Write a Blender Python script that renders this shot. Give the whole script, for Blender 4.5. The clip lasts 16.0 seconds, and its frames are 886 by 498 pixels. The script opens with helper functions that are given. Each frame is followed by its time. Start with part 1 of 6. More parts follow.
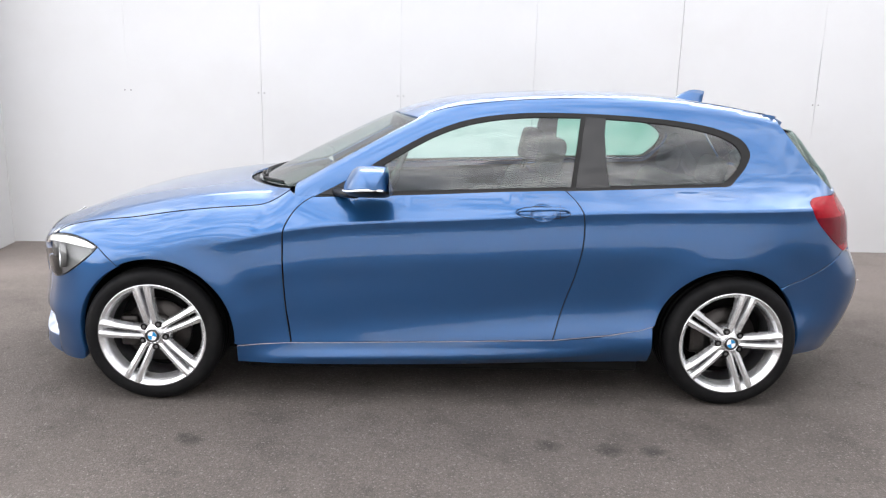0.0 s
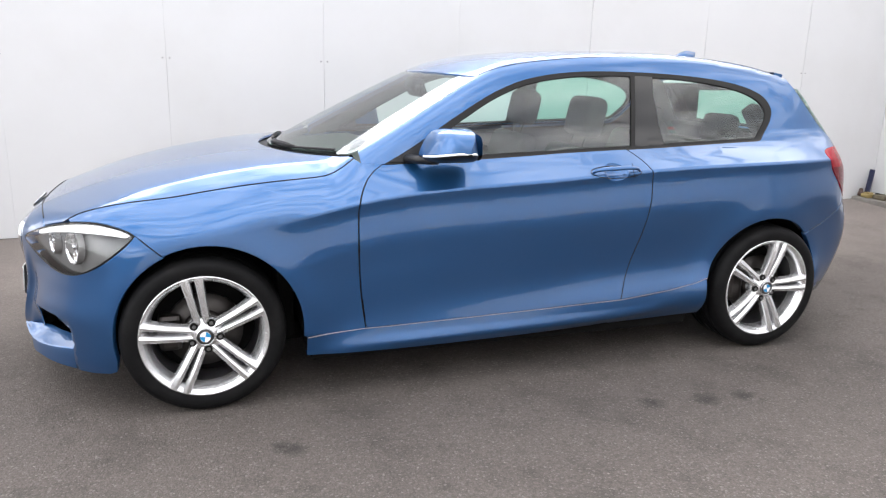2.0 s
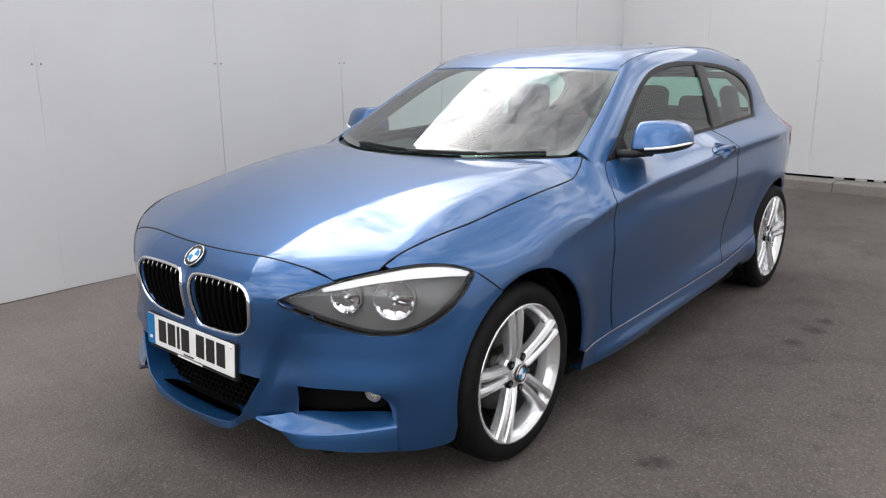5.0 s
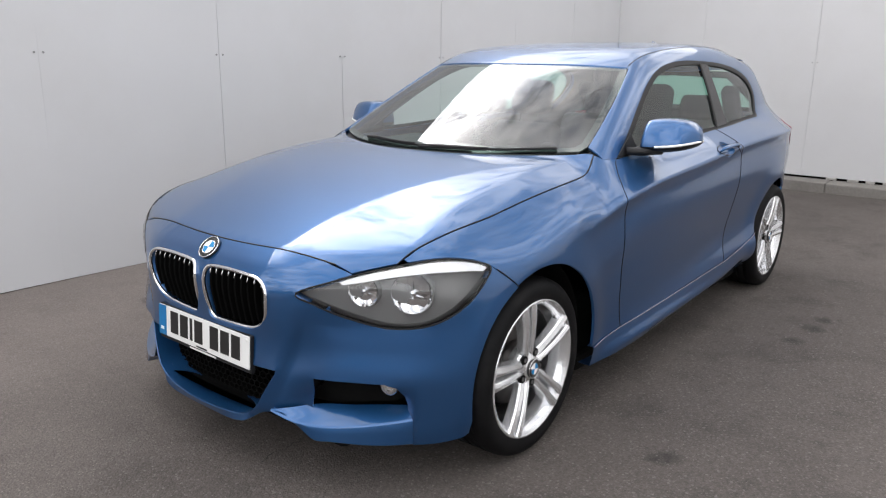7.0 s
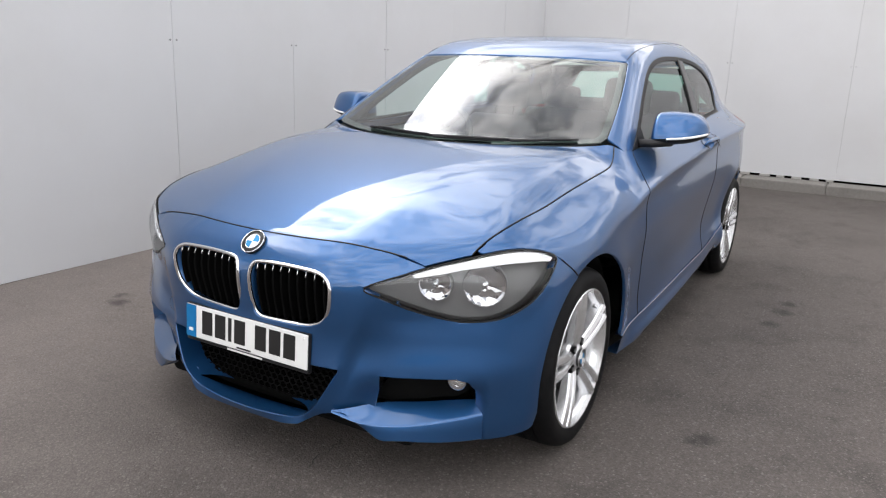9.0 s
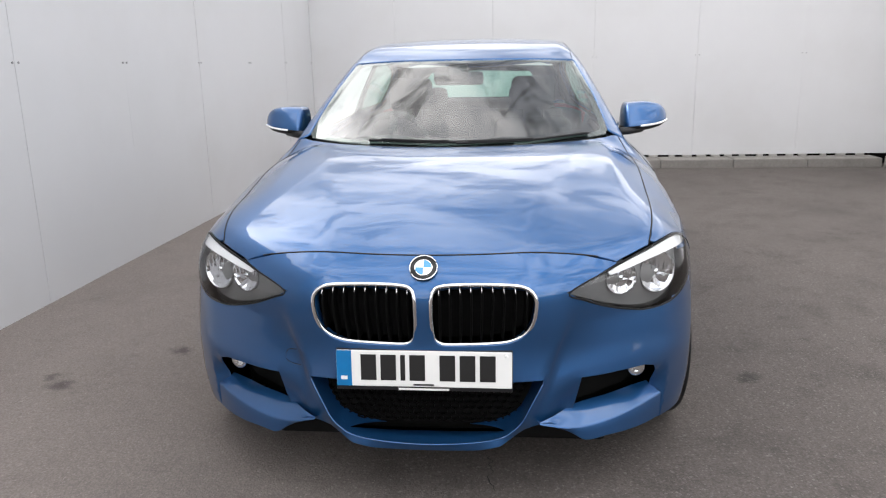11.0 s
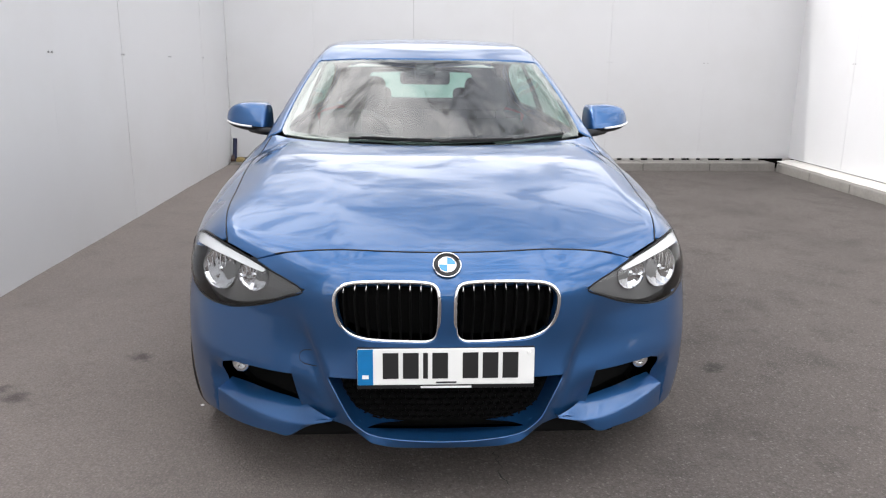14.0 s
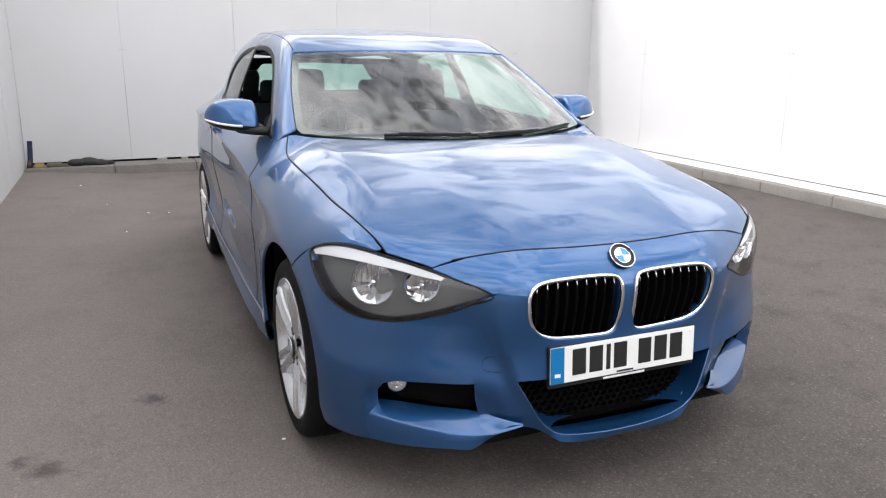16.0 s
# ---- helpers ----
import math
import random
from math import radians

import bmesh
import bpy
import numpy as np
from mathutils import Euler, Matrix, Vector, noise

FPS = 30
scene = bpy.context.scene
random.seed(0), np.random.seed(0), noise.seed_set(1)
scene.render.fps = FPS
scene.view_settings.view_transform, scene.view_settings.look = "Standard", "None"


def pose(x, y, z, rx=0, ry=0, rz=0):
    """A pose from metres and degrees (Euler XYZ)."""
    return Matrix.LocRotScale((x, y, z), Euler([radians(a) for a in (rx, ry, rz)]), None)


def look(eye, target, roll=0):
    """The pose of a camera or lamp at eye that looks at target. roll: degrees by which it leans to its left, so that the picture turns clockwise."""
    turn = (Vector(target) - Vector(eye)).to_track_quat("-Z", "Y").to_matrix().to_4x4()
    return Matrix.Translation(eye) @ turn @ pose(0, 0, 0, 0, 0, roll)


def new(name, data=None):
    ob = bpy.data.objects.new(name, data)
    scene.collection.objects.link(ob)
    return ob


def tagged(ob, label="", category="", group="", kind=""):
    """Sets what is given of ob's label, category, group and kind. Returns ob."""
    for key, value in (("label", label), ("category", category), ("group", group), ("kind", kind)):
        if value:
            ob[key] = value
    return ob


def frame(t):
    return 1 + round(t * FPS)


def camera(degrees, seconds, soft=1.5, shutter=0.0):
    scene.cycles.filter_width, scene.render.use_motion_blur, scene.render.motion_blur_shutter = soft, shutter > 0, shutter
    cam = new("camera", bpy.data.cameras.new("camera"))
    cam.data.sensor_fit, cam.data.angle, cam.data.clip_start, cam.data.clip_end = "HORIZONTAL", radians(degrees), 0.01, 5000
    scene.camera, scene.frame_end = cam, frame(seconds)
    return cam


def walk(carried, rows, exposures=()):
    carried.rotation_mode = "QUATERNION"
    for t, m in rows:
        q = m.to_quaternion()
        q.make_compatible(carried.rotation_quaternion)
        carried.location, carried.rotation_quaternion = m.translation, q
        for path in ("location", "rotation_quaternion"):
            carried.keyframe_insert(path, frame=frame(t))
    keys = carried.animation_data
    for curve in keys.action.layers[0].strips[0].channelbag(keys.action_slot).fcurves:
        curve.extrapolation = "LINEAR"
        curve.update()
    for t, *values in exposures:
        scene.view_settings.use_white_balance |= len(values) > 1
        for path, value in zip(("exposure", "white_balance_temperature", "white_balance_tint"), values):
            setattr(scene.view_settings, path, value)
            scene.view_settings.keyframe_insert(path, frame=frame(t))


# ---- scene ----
cam = camera(61.4, 16.0, soft=1.2)
EXPOSURES = [(0, 1.08, 6430, 10), (3.5, 0.84, 6430, 10), (5, 0.35, 6430, 10), (9, 0.47, 6430, 10), (13, 0.61, 6400, 10), (16, 0.62, 6400, 10)]
PATH = [
    (0, (-0.089, -4.137, 1.488), (-0.044, -2.186, 1.050), 1.31),
    (0.5, (-0.157, -4.123, 1.443), (-0.097, -2.168, 1.025), 0.79),
    (1, (-0.451, -4.023, 1.436), (-0.263, -2.078, 1.011), -0.01),
    (1.5, (-0.908, -3.909, 1.432), (-0.493, -2.005, 0.982), 0.87),
    (2, (-1.342, -3.735, 1.377), (-0.724, -1.896, 0.892), 1.45),
    (2.5, (-1.807, -3.496, 1.392), (-1.011, -1.729, 0.897), 1.36),
    (3, (-2.224, -3.264, 1.387), (-1.250, -1.592, 0.882), 0.42),
    (3.5, (-2.574, -2.937, 1.384), (-1.444, -1.371, 0.866), 0.69),
    (4, (-2.915, -2.653, 1.371), (-1.636, -1.207, 0.849), 0.23),
    (4.5, (-3.140, -2.367, 1.335), (-1.746, -1.018, 0.848), -0.62),
    (5, (-3.326, -2.188, 1.346), (-1.846, -0.932, 0.866), -0.32),
    (7.5, (-3.404, -2.117, 1.346), (-1.901, -0.893, 0.851), 0.65),
    (8, (-3.432, -2.090, 1.346), (-1.916, -0.884, 0.847), 0.67),
    (8.5, (-3.514, -1.942, 1.309), (-1.929, -0.825, 0.820), 1.75),
    (9, (-3.672, -1.651, 1.309), (-2.001, -0.670, 0.812), 1.99),
    (9.5, (-3.882, -1.275, 1.298), (-2.093, -0.527, 0.806), 1.14),
    (10, (-3.991, -0.884, 1.298), (-2.135, -0.323, 0.806), 0.45),
    (10.2, (-4.042, -0.738, 1.307), (-2.165, -0.249, 0.819), -0.20),
    (12.3, (-4.127, 0.056, 1.305), (-2.185, 0.004, 0.830), -0.12),
    (12.5, (-4.115, 0.057, 1.301), (-2.172, 0.015, 0.828), 0.03),
    (13, (-4.116, 0.054, 1.299), (-2.174, 0.004, 0.825), 0.04),
    (13.5, (-4.112, 0.062, 1.296), (-2.169, 0.014, 0.823), 0.27),
    (14, (-4.122, 0.118, 1.295), (-2.182, 0.028, 0.819), 0.53),
    (14.5, (-4.107, 0.289, 1.282), (-2.177, 0.068, 0.806), 1.14),
    (15, (-4.011, 0.597, 1.292), (-2.112, 0.202, 0.807), 1.55),
    (15.5, (-3.941, 0.986, 1.296), (-2.098, 0.386, 0.803), 1.16),
    (16, (-3.793, 1.338, 1.299), (-2.009, 0.583, 0.802), 0.42),
]
walk(cam, [(t, look(eye, target, roll)) for t, eye, target, roll in PATH], EXPOSURES)

# ---- light ----
SUN_UP, SUN_TURN, VEIL_UP, VEIL_TURN = 25.2, 3.0, 44.0, 12.0      # the sun stands behind the long side wall
world = bpy.data.worlds.new("sky")
scene.world = world
world.use_nodes = True
wn, wl = world.node_tree.nodes, world.node_tree.links
wn.clear()
w_out = wn.new("ShaderNodeOutputWorld")
w_bg = wn.new("ShaderNodeBackground")
w_sky = wn.new("ShaderNodeTexSky")
w_sky.sky_type = "NISHITA"
w_sky.sun_disc = False
w_sky.sun_elevation = radians(SUN_UP)
w_sky.sun_rotation = radians(SUN_TURN)
w_co = wn.new("ShaderNodeTexCoord")
w_map = wn.new("ShaderNodeMapping")
w_map.inputs["Scale"].default_value = (1.0, 1.0, 1.6)
w_map.inputs["Location"].default_value = (0.35, 0.1, 0.0)
w_noise = wn.new("ShaderNodeTexNoise")
w_noise.inputs["Scale"].default_value = 3.6
w_noise.inputs["Detail"].default_value = 9.0
w_noise.inputs["Roughness"].default_value = 0.64
w_noise.inputs["Distortion"].default_value = 0.25
w_ramp = wn.new("ShaderNodeValToRGB")
w_ramp.color_ramp.elements[0].position, w_ramp.color_ramp.elements[1].position = 0.41, 0.60
w_ramp.color_ramp.elements[0].color = (0.40, 0.42, 0.46, 1)
w_ramp.color_ramp.elements[1].color = (1.15, 1.15, 1.15, 1)
w_mul = wn.new("ShaderNodeMix")
w_mul.data_type = "RGBA"
w_mul.inputs["B"].default_value = (11.4, 11.0, 10.7, 1)
w_cov = wn.new("ShaderNodeMix")
w_cov.data_type, w_cov.blend_type = "RGBA", "MULTIPLY"
w_cov.inputs["Factor"].default_value = 1.0
wl.new(w_co.outputs["Generated"], w_map.inputs["Vector"])
wl.new(w_map.outputs["Vector"], w_noise.inputs["Vector"])
wl.new(w_noise.outputs["Fac"], w_ramp.inputs["Fac"])
w_side = wn.new("ShaderNodeVectorMath")            # the cloud thins out away from the sun
w_side.operation = "DOT_PRODUCT"
w_side.inputs[1].default_value = (0.25, 0.86, -0.44)
w_thin = wn.new("ShaderNodeMapRange")
w_thin.inputs["From Min"].default_value, w_thin.inputs["From Max"].default_value = -0.75, 0.25
w_thin.inputs["To Min"].default_value, w_thin.inputs["To Max"].default_value = 0.74, 0.94
wl.new(w_co.outputs["Generated"], w_side.inputs[0])
wl.new(w_side.outputs["Value"], w_thin.inputs["Value"])
wl.new(w_thin.outputs["Result"], w_mul.inputs["Factor"])
wl.new(w_sky.outputs["Color"], w_mul.inputs["A"])
wl.new(w_mul.outputs["Result"], w_cov.inputs["A"])
wl.new(w_ramp.outputs["Color"], w_cov.inputs["B"])
# dark rags and gaps in the cloud
w_rag = wn.new("ShaderNodeTexNoise")
w_rag.inputs["Scale"].default_value, w_rag.inputs["Detail"].default_value, w_rag.inputs["Roughness"].default_value, w_rag.inputs["Distortion"].default_value = 7.5, 9.0, 0.68, 0.6
w_gap = wn.new("ShaderNodeMapRange")
w_gap.inputs["From Min"].default_value, w_gap.inputs["From Max"].default_value = 0.38, 0.50
w_gap.inputs["To Min"].default_value, w_gap.inputs["To Max"].default_value = 0.34, 1.0
w_torn = wn.new("ShaderNodeVectorMath")
w_torn.operation = "SCALE"
wl.new(w_map.outputs["Vector"], w_rag.inputs["Vector"])
wl.new(w_rag.outputs["Fac"], w_gap.inputs["Value"])
wl.new(w_cov.outputs["Result"], w_torn.inputs[0])
wl.new(w_gap.outputs["Result"], w_torn.inputs["Scale"])
# bright veil of cloud round the sun
w_dot = wn.new("ShaderNodeVectorMath")
w_dot.operation = "DOT_PRODUCT"
w_dot.inputs[1].default_value = (math.sin(radians(VEIL_TURN)) * math.cos(radians(VEIL_UP)), math.cos(radians(VEIL_TURN)) * math.cos(radians(VEIL_UP)), math.sin(radians(VEIL_UP)))
w_veil = wn.new("ShaderNodeMapRange")
w_veil.interpolation_type = "SMOOTHERSTEP"
w_veil.inputs["From Min"].default_value, w_veil.inputs["From Max"].default_value = 0.80, 1.0
w_veil.inputs["To Min"].default_value, w_veil.inputs["To Max"].default_value = 0.0, 3.7
w_high = wn.new("ShaderNodeSeparateXYZ")            # it ends in a ragged upper edge
w_top = wn.new("ShaderNodeMapRange")
w_top.interpolation_type = "SMOOTHSTEP"
w_top.inputs["From Min"].default_value, w_top.inputs["From Max"].default_value = 0.81, 0.95
w_top.inputs["To Min"].default_value, w_top.inputs["To Max"].default_value = 1.0, 0.12
w_edge = wn.new("ShaderNodeMath")
w_edge.operation = "MULTIPLY_ADD"
w_edge.inputs[1].default_value = 0.22
w_lit = wn.new("ShaderNodeMath")
w_lit.operation = "MULTIPLY"
w_sum = wn.new("ShaderNodeMath")
w_sum.inputs[1].default_value = 1.0
wl.new(w_co.outputs["Generated"], w_high.inputs["Vector"])
wl.new(w_noise.outputs["Fac"], w_edge.inputs[0])
wl.new(w_high.outputs["Z"], w_edge.inputs[2])
wl.new(w_edge.outputs["Value"], w_top.inputs["Value"])
wl.new(w_veil.outputs["Result"], w_lit.inputs[0])
wl.new(w_top.outputs["Result"], w_lit.inputs[1])
wl.new(w_lit.outputs["Value"], w_sum.inputs[0])
w_glow = wn.new("ShaderNodeVectorMath")
w_glow.operation = "SCALE"
wl.new(w_co.outputs["Generated"], w_dot.inputs[0])
wl.new(w_dot.outputs["Value"], w_veil.inputs["Value"])
wl.new(w_torn.outputs["Vector"], w_glow.inputs[0])
wl.new(w_sum.outputs["Value"], w_glow.inputs["Scale"])
# the cloud is a little paler high up
w_open = wn.new("ShaderNodeVectorMath")
w_open.operation = "DOT_PRODUCT"
w_open.inputs[1].default_value = (-0.55, -0.40, 0.733)
w_bank = wn.new("ShaderNodeMapRange")
w_bank.interpolation_type = "SMOOTHSTEP"
w_bank.inputs["From Min"].default_value, w_bank.inputs["From Max"].default_value = 0.15, 0.95
w_bank.inputs["To Min"].default_value, w_bank.inputs["To Max"].default_value = 1.0, 1.4
w_pale = wn.new("ShaderNodeVectorMath")
w_pale.operation = "SCALE"
wl.new(w_co.outputs["Generated"], w_open.inputs[0])
wl.new(w_open.outputs["Value"], w_bank.inputs["Value"])
wl.new(w_glow.outputs["Vector"], w_pale.inputs[0])
wl.new(w_bank.outputs["Result"], w_pale.inputs["Scale"])
wl.new(w_pale.outputs["Vector"], w_bg.inputs["Color"])
w_bg.inputs["Strength"].default_value = 0.19
wl.new(w_bg.outputs["Background"], w_out.inputs["Surface"])

sun = new("sun", bpy.data.lights.new("sun", "SUN"))
sun.data.energy, sun.data.angle, sun.data.color = 0.85, radians(0.6), (1.0, 0.96, 0.9)
sun_way = Vector((math.sin(radians(SUN_TURN)) * math.cos(radians(SUN_UP)), math.cos(radians(SUN_TURN)) * math.cos(radians(SUN_UP)), math.sin(radians(SUN_UP))))
sun.matrix_world = look(sun_way * 60, (0, 0, 0))

# ---- materials ----
def material(name, base=(0.5, 0.5, 0.5), rough=0.5, metal=0.0, coat=0.0, coat_rough=0.03, vary=0.0, scale=8.0, bump=0.0, bump_scale=60.0, stain=None, stain_scale=1.2, stain_amount=0.0, spec=0.5, emission=None, rough_vary=0.0):
    """A principled material with grain (vary, scale), relief (bump) and larger stains of a second colour."""
    m = bpy.data.materials.new(name)
    m.use_nodes = True
    n, l = m.node_tree.nodes, m.node_tree.links
    b = n["Principled BSDF"]
    b.inputs["Base Color"].default_value = (*base, 1)
    b.inputs["Roughness"].default_value = rough
    b.inputs["Metallic"].default_value = metal
    b.inputs["Coat Weight"].default_value = coat
    b.inputs["Coat Roughness"].default_value = coat_rough
    b.inputs["Specular IOR Level"].default_value = spec
    co = n.new("ShaderNodeTexCoord")
    colour = None
    if vary or stain:
        grain = n.new("ShaderNodeTexNoise")
        grain.inputs["Scale"].default_value, grain.inputs["Detail"].default_value = scale, 6
        l.new(co.outputs["Object"], grain.inputs["Vector"])
        mix = n.new("ShaderNodeMix")
        mix.data_type = "RGBA"
        mix.inputs["A"].default_value = (*[c * (1 - vary) for c in base], 1)
        mix.inputs["B"].default_value = (*[min(1, c * (1 + vary)) for c in base], 1)
        l.new(grain.outputs["Fac"], mix.inputs["Factor"])
        colour = mix.outputs["Result"]
        if rough_vary:
            rr = n.new("ShaderNodeMapRange")
            rr.inputs["To Min"].default_value, rr.inputs["To Max"].default_value = rough - rough_vary, rough + rough_vary
            l.new(grain.outputs["Fac"], rr.inputs["Value"])
            l.new(rr.outputs["Result"], b.inputs["Roughness"])
    if stain:
        big = n.new("ShaderNodeTexNoise")
        big.inputs["Scale"].default_value, big.inputs["Detail"].default_value, big.inputs["Roughness"].default_value = stain_scale, 5, 0.62
        l.new(co.outputs["Object"], big.inputs["Vector"])
        ramp = n.new("ShaderNodeMapRange")
        ramp.inputs["From Min"].default_value, ramp.inputs["From Max"].default_value = 0.48, 0.72
        ramp.inputs["To Max"].default_value = stain_amount
        l.new(big.outputs["Fac"], ramp.inputs["Value"])
        mix = n.new("ShaderNodeMix")
        mix.data_type = "RGBA"
        mix.inputs["B"].default_value = (*stain, 1)
        l.new(ramp.outputs["Result"], mix.inputs["Factor"])
        l.new(colour, mix.inputs["A"])
        colour = mix.outputs["Result"]
    if colour:
        l.new(colour, b.inputs["Base Color"])
    if bump:
        fine = n.new("ShaderNodeTexNoise")
        fine.inputs["Scale"].default_value, fine.inputs["Detail"].default_value = bump_scale, 4
        l.new(co.outputs["Object"], fine.inputs["Vector"])
        bp = n.new("ShaderNodeBump")
        bp.inputs["Strength"].default_value, bp.inputs["Distance"].default_value = bump, 0.004
        l.new(fine.outputs["Fac"], bp.inputs["Height"])
        l.new(bp.outputs["Normal"], b.inputs["Normal"])
    if emission:
        b.inputs["Emission Color"].default_value = (*emission, 1)
        b.inputs["Emission Strength"].default_value = 1.0
    return m


def glass_material(name, tint, straight=0.085, gloss_rough=0.0):
    """A thin pane: tinted see-through, its gloss growing from straight on (both faces) to grazing."""
    m = bpy.data.materials.new(name)
    m.use_nodes = True
    n, l = m.node_tree.nodes, m.node_tree.links
    n.remove(n["Principled BSDF"])
    clear, shine, mix = n.new("ShaderNodeBsdfTransparent"), n.new("ShaderNodeBsdfGlossy"), n.new("ShaderNodeMixShader")
    clear.inputs["Color"].default_value = (*tint, 1)
    shine.inputs["Roughness"].default_value = gloss_rough
    slant = n.new("ShaderNodeLayerWeight")
    slant.inputs["Blend"].default_value = 0.5
    power, fac = n.new("ShaderNodeMath"), n.new("ShaderNodeMapRange")
    power.operation = "POWER"
    power.inputs[1].default_value = 4.6
    fac.inputs["To Min"].default_value = straight
    l.new(slant.outputs["Facing"], power.inputs[0])
    l.new(power.outputs["Value"], fac.inputs["Value"])
    l.new(fac.outputs["Result"], mix.inputs["Fac"])
    l.new(clear.outputs["BSDF"], mix.inputs[1])
    l.new(shine.outputs["BSDF"], mix.inputs[2])
    l.new(mix.outputs["Shader"], n["Material Output"].inputs["Surface"])
    return m


PAINT = material("blue_metallic_paint", (0.0145, 0.081, 0.223), 0.38, metal=0.75, coat=1.0, coat_rough=0.02, vary=0.10, scale=900.0)
BLACK_GLOSS = material("gloss_black_trim", (0.004, 0.004, 0.0045), 0.10, spec=0.4)
BLACK_PLASTIC = material("black_plastic", (0.010, 0.010, 0.011), 0.45, vary=0.3, scale=40, spec=0.3)
GASKET = material("black_rubber_seal", (0.004, 0.004, 0.004), 0.5, vary=0.2, scale=30, spec=0.25)
UNDER = material("underbody_black", (0.006, 0.006, 0.006), 0.9, vary=0.4, scale=15, spec=0.1)
MESH_GAP_BLACK = material("mesh_black", (0.003, 0.003, 0.003), 0.8, vary=0.2, spec=0.05)
NAVY = material("navy_plastic_pipe", (0.012, 0.016, 0.05), 0.4, vary=0.15)
WOOD = material("weathered_wood", (0.10, 0.085, 0.055), 0.8, vary=0.3, scale=30, bump=0.4)
YELLOW = material("faded_yellow_plastic", (0.24, 0.18, 0.07), 0.6, vary=0.2)
RED_PLASTIC = material("brown_plastic", (0.05, 0.025, 0.018), 0.5, vary=0.2)
DARK_STONE = material("dark_rubble", (0.035, 0.033, 0.031), 0.9, vary=0.4, scale=20, bump=0.6, bump_scale=40)
DARK_BRICK = material("dark_rendered_wall", (0.07, 0.06, 0.055), 0.85, vary=0.3, scale=6, bump=0.2)
PALE_BLOCK = material("grey_packer", (0.34, 0.33, 0.31), 0.8, vary=0.2, scale=20)
REFLECTOR = material("bright_reflector", (0.66, 0.66, 0.67), 0.07, metal=1.0, vary=0.25, scale=60)
CHROME = material("chrome", (0.82, 0.83, 0.84), 0.08, metal=1.0, vary=0.03, scale=20)
ALLOY = material("silver_alloy", (0.72, 0.725, 0.735), 0.22, metal=0.74, coat=0.35, vary=0.10, scale=90, rough_vary=0.08)
ALLOY_DARK = material("dark_alloy_barrel", (0.16, 0.16, 0.165), 0.4, metal=0.8, vary=0.2, scale=25)
RUBBER = material("tyre_rubber", (0.005, 0.005, 0.0055), 0.62, vary=0.35, scale=35, bump=0.2, bump_scale=200, stain=(0.022, 0.021, 0.020), stain_scale=9, stain_amount=0.25, spec=0.13)
STEEL = material("brake_steel", (0.055, 0.051, 0.049), 0.45, metal=1.0, vary=0.25, scale=50)
CLOTH = material("dark_seat_cloth", (0.018, 0.018, 0.019), 0.9, vary=0.25, scale=40, spec=0.2)
TRIM_GREY = material("dark_cabin_plastic", (0.022, 0.022, 0.023), 0.6, vary=0.2, scale=30, spec=0.3)
LINER = material("grey_headliner", (0.30, 0.30, 0.29), 0.95)
GLASS = glass_material("tinted_window_glass", (0.55, 0.83, 0.73))
GLASS_FRONT = glass_material("windscreen_glass", (0.70, 0.86, 0.80), 0.15)
GLASS_CLEAR = glass_material("clear_lens", (0.93, 0.94, 0.95), 0.05)
LAMP_GREY = material("lamp_housing_grey", (0.19, 0.188, 0.185), 0.35, metal=0.1, vary=0.08, scale=40)
RED_DARK = material("deep_red_lens", (0.105, 0.002, 0.008), 0.15, vary=0.2, scale=35, spec=0.15)
RED_LENS = material("red_lamp_lens", (0.23, 0.003, 0.010), 0.15, vary=0.2, scale=35, spec=0.15)
WHITE_PLATE = material("white_plate", (0.74, 0.74, 0.72), 0.35, vary=0.03, scale=20)
PLATE_BLACK = material("plate_black", (0.01, 0.01, 0.01), 0.4)
PLATE_BLUE = material("plate_blue_band", (0.0, 0.14, 0.36), 0.35, vary=0.15, scale=40)
SILL_GLINT = material("pale_joint_edge", (0.26, 0.24, 0.28), 0.4, vary=0.1)
ROUNDEL_BLUE = material("roundel_blue", (0.02, 0.23, 0.50), 0.2, coat=0.8)
ROUNDEL_WHITE = material("roundel_white", (0.8, 0.8, 0.8), 0.2, coat=0.8)
PAINT.node_tree.nodes["Principled BSDF"].inputs["Coat IOR"].default_value = 1.52
WALL_WHITE = material("white_sheet_wall", (0.555, 0.555, 0.56), 0.40, vary=0.03, scale=2.5, bump=0.03, bump_scale=9, stain=(0.49, 0.48, 0.468), stain_scale=0.9, stain_amount=0.35, rough_vary=0.06)
WALL_DARK = material("dark_wall_core", (0.03, 0.03, 0.03), 0.8, vary=0.2)
SCREW = material("grey_screw", (0.25, 0.25, 0.25), 0.5, metal=0.6)
KERB_SUN = material("pale_mortar", (0.55, 0.53, 0.50), 0.9, vary=0.15, scale=30, bump=0.4, bump_scale=60)
CONCRETE = material("kerb_concrete", (0.19, 0.178, 0.162), 0.85, vary=0.25, scale=35, bump=0.5, bump_scale=80, stain=(0.13, 0.12, 0.11), stain_scale=4, stain_amount=0.6)


OIL_DRIPS = ((0.435, -1.255, 0.05), (0.69, -1.30, 0.05), (0.875, -1.30, 0.045), (-1.06, -1.24, 0.045), (-1.10, -1.21, 0.03), (-1.34, 1.67, 0.05), (-0.90, 1.335, 0.045), (-1.27, 1.75, 0.035))


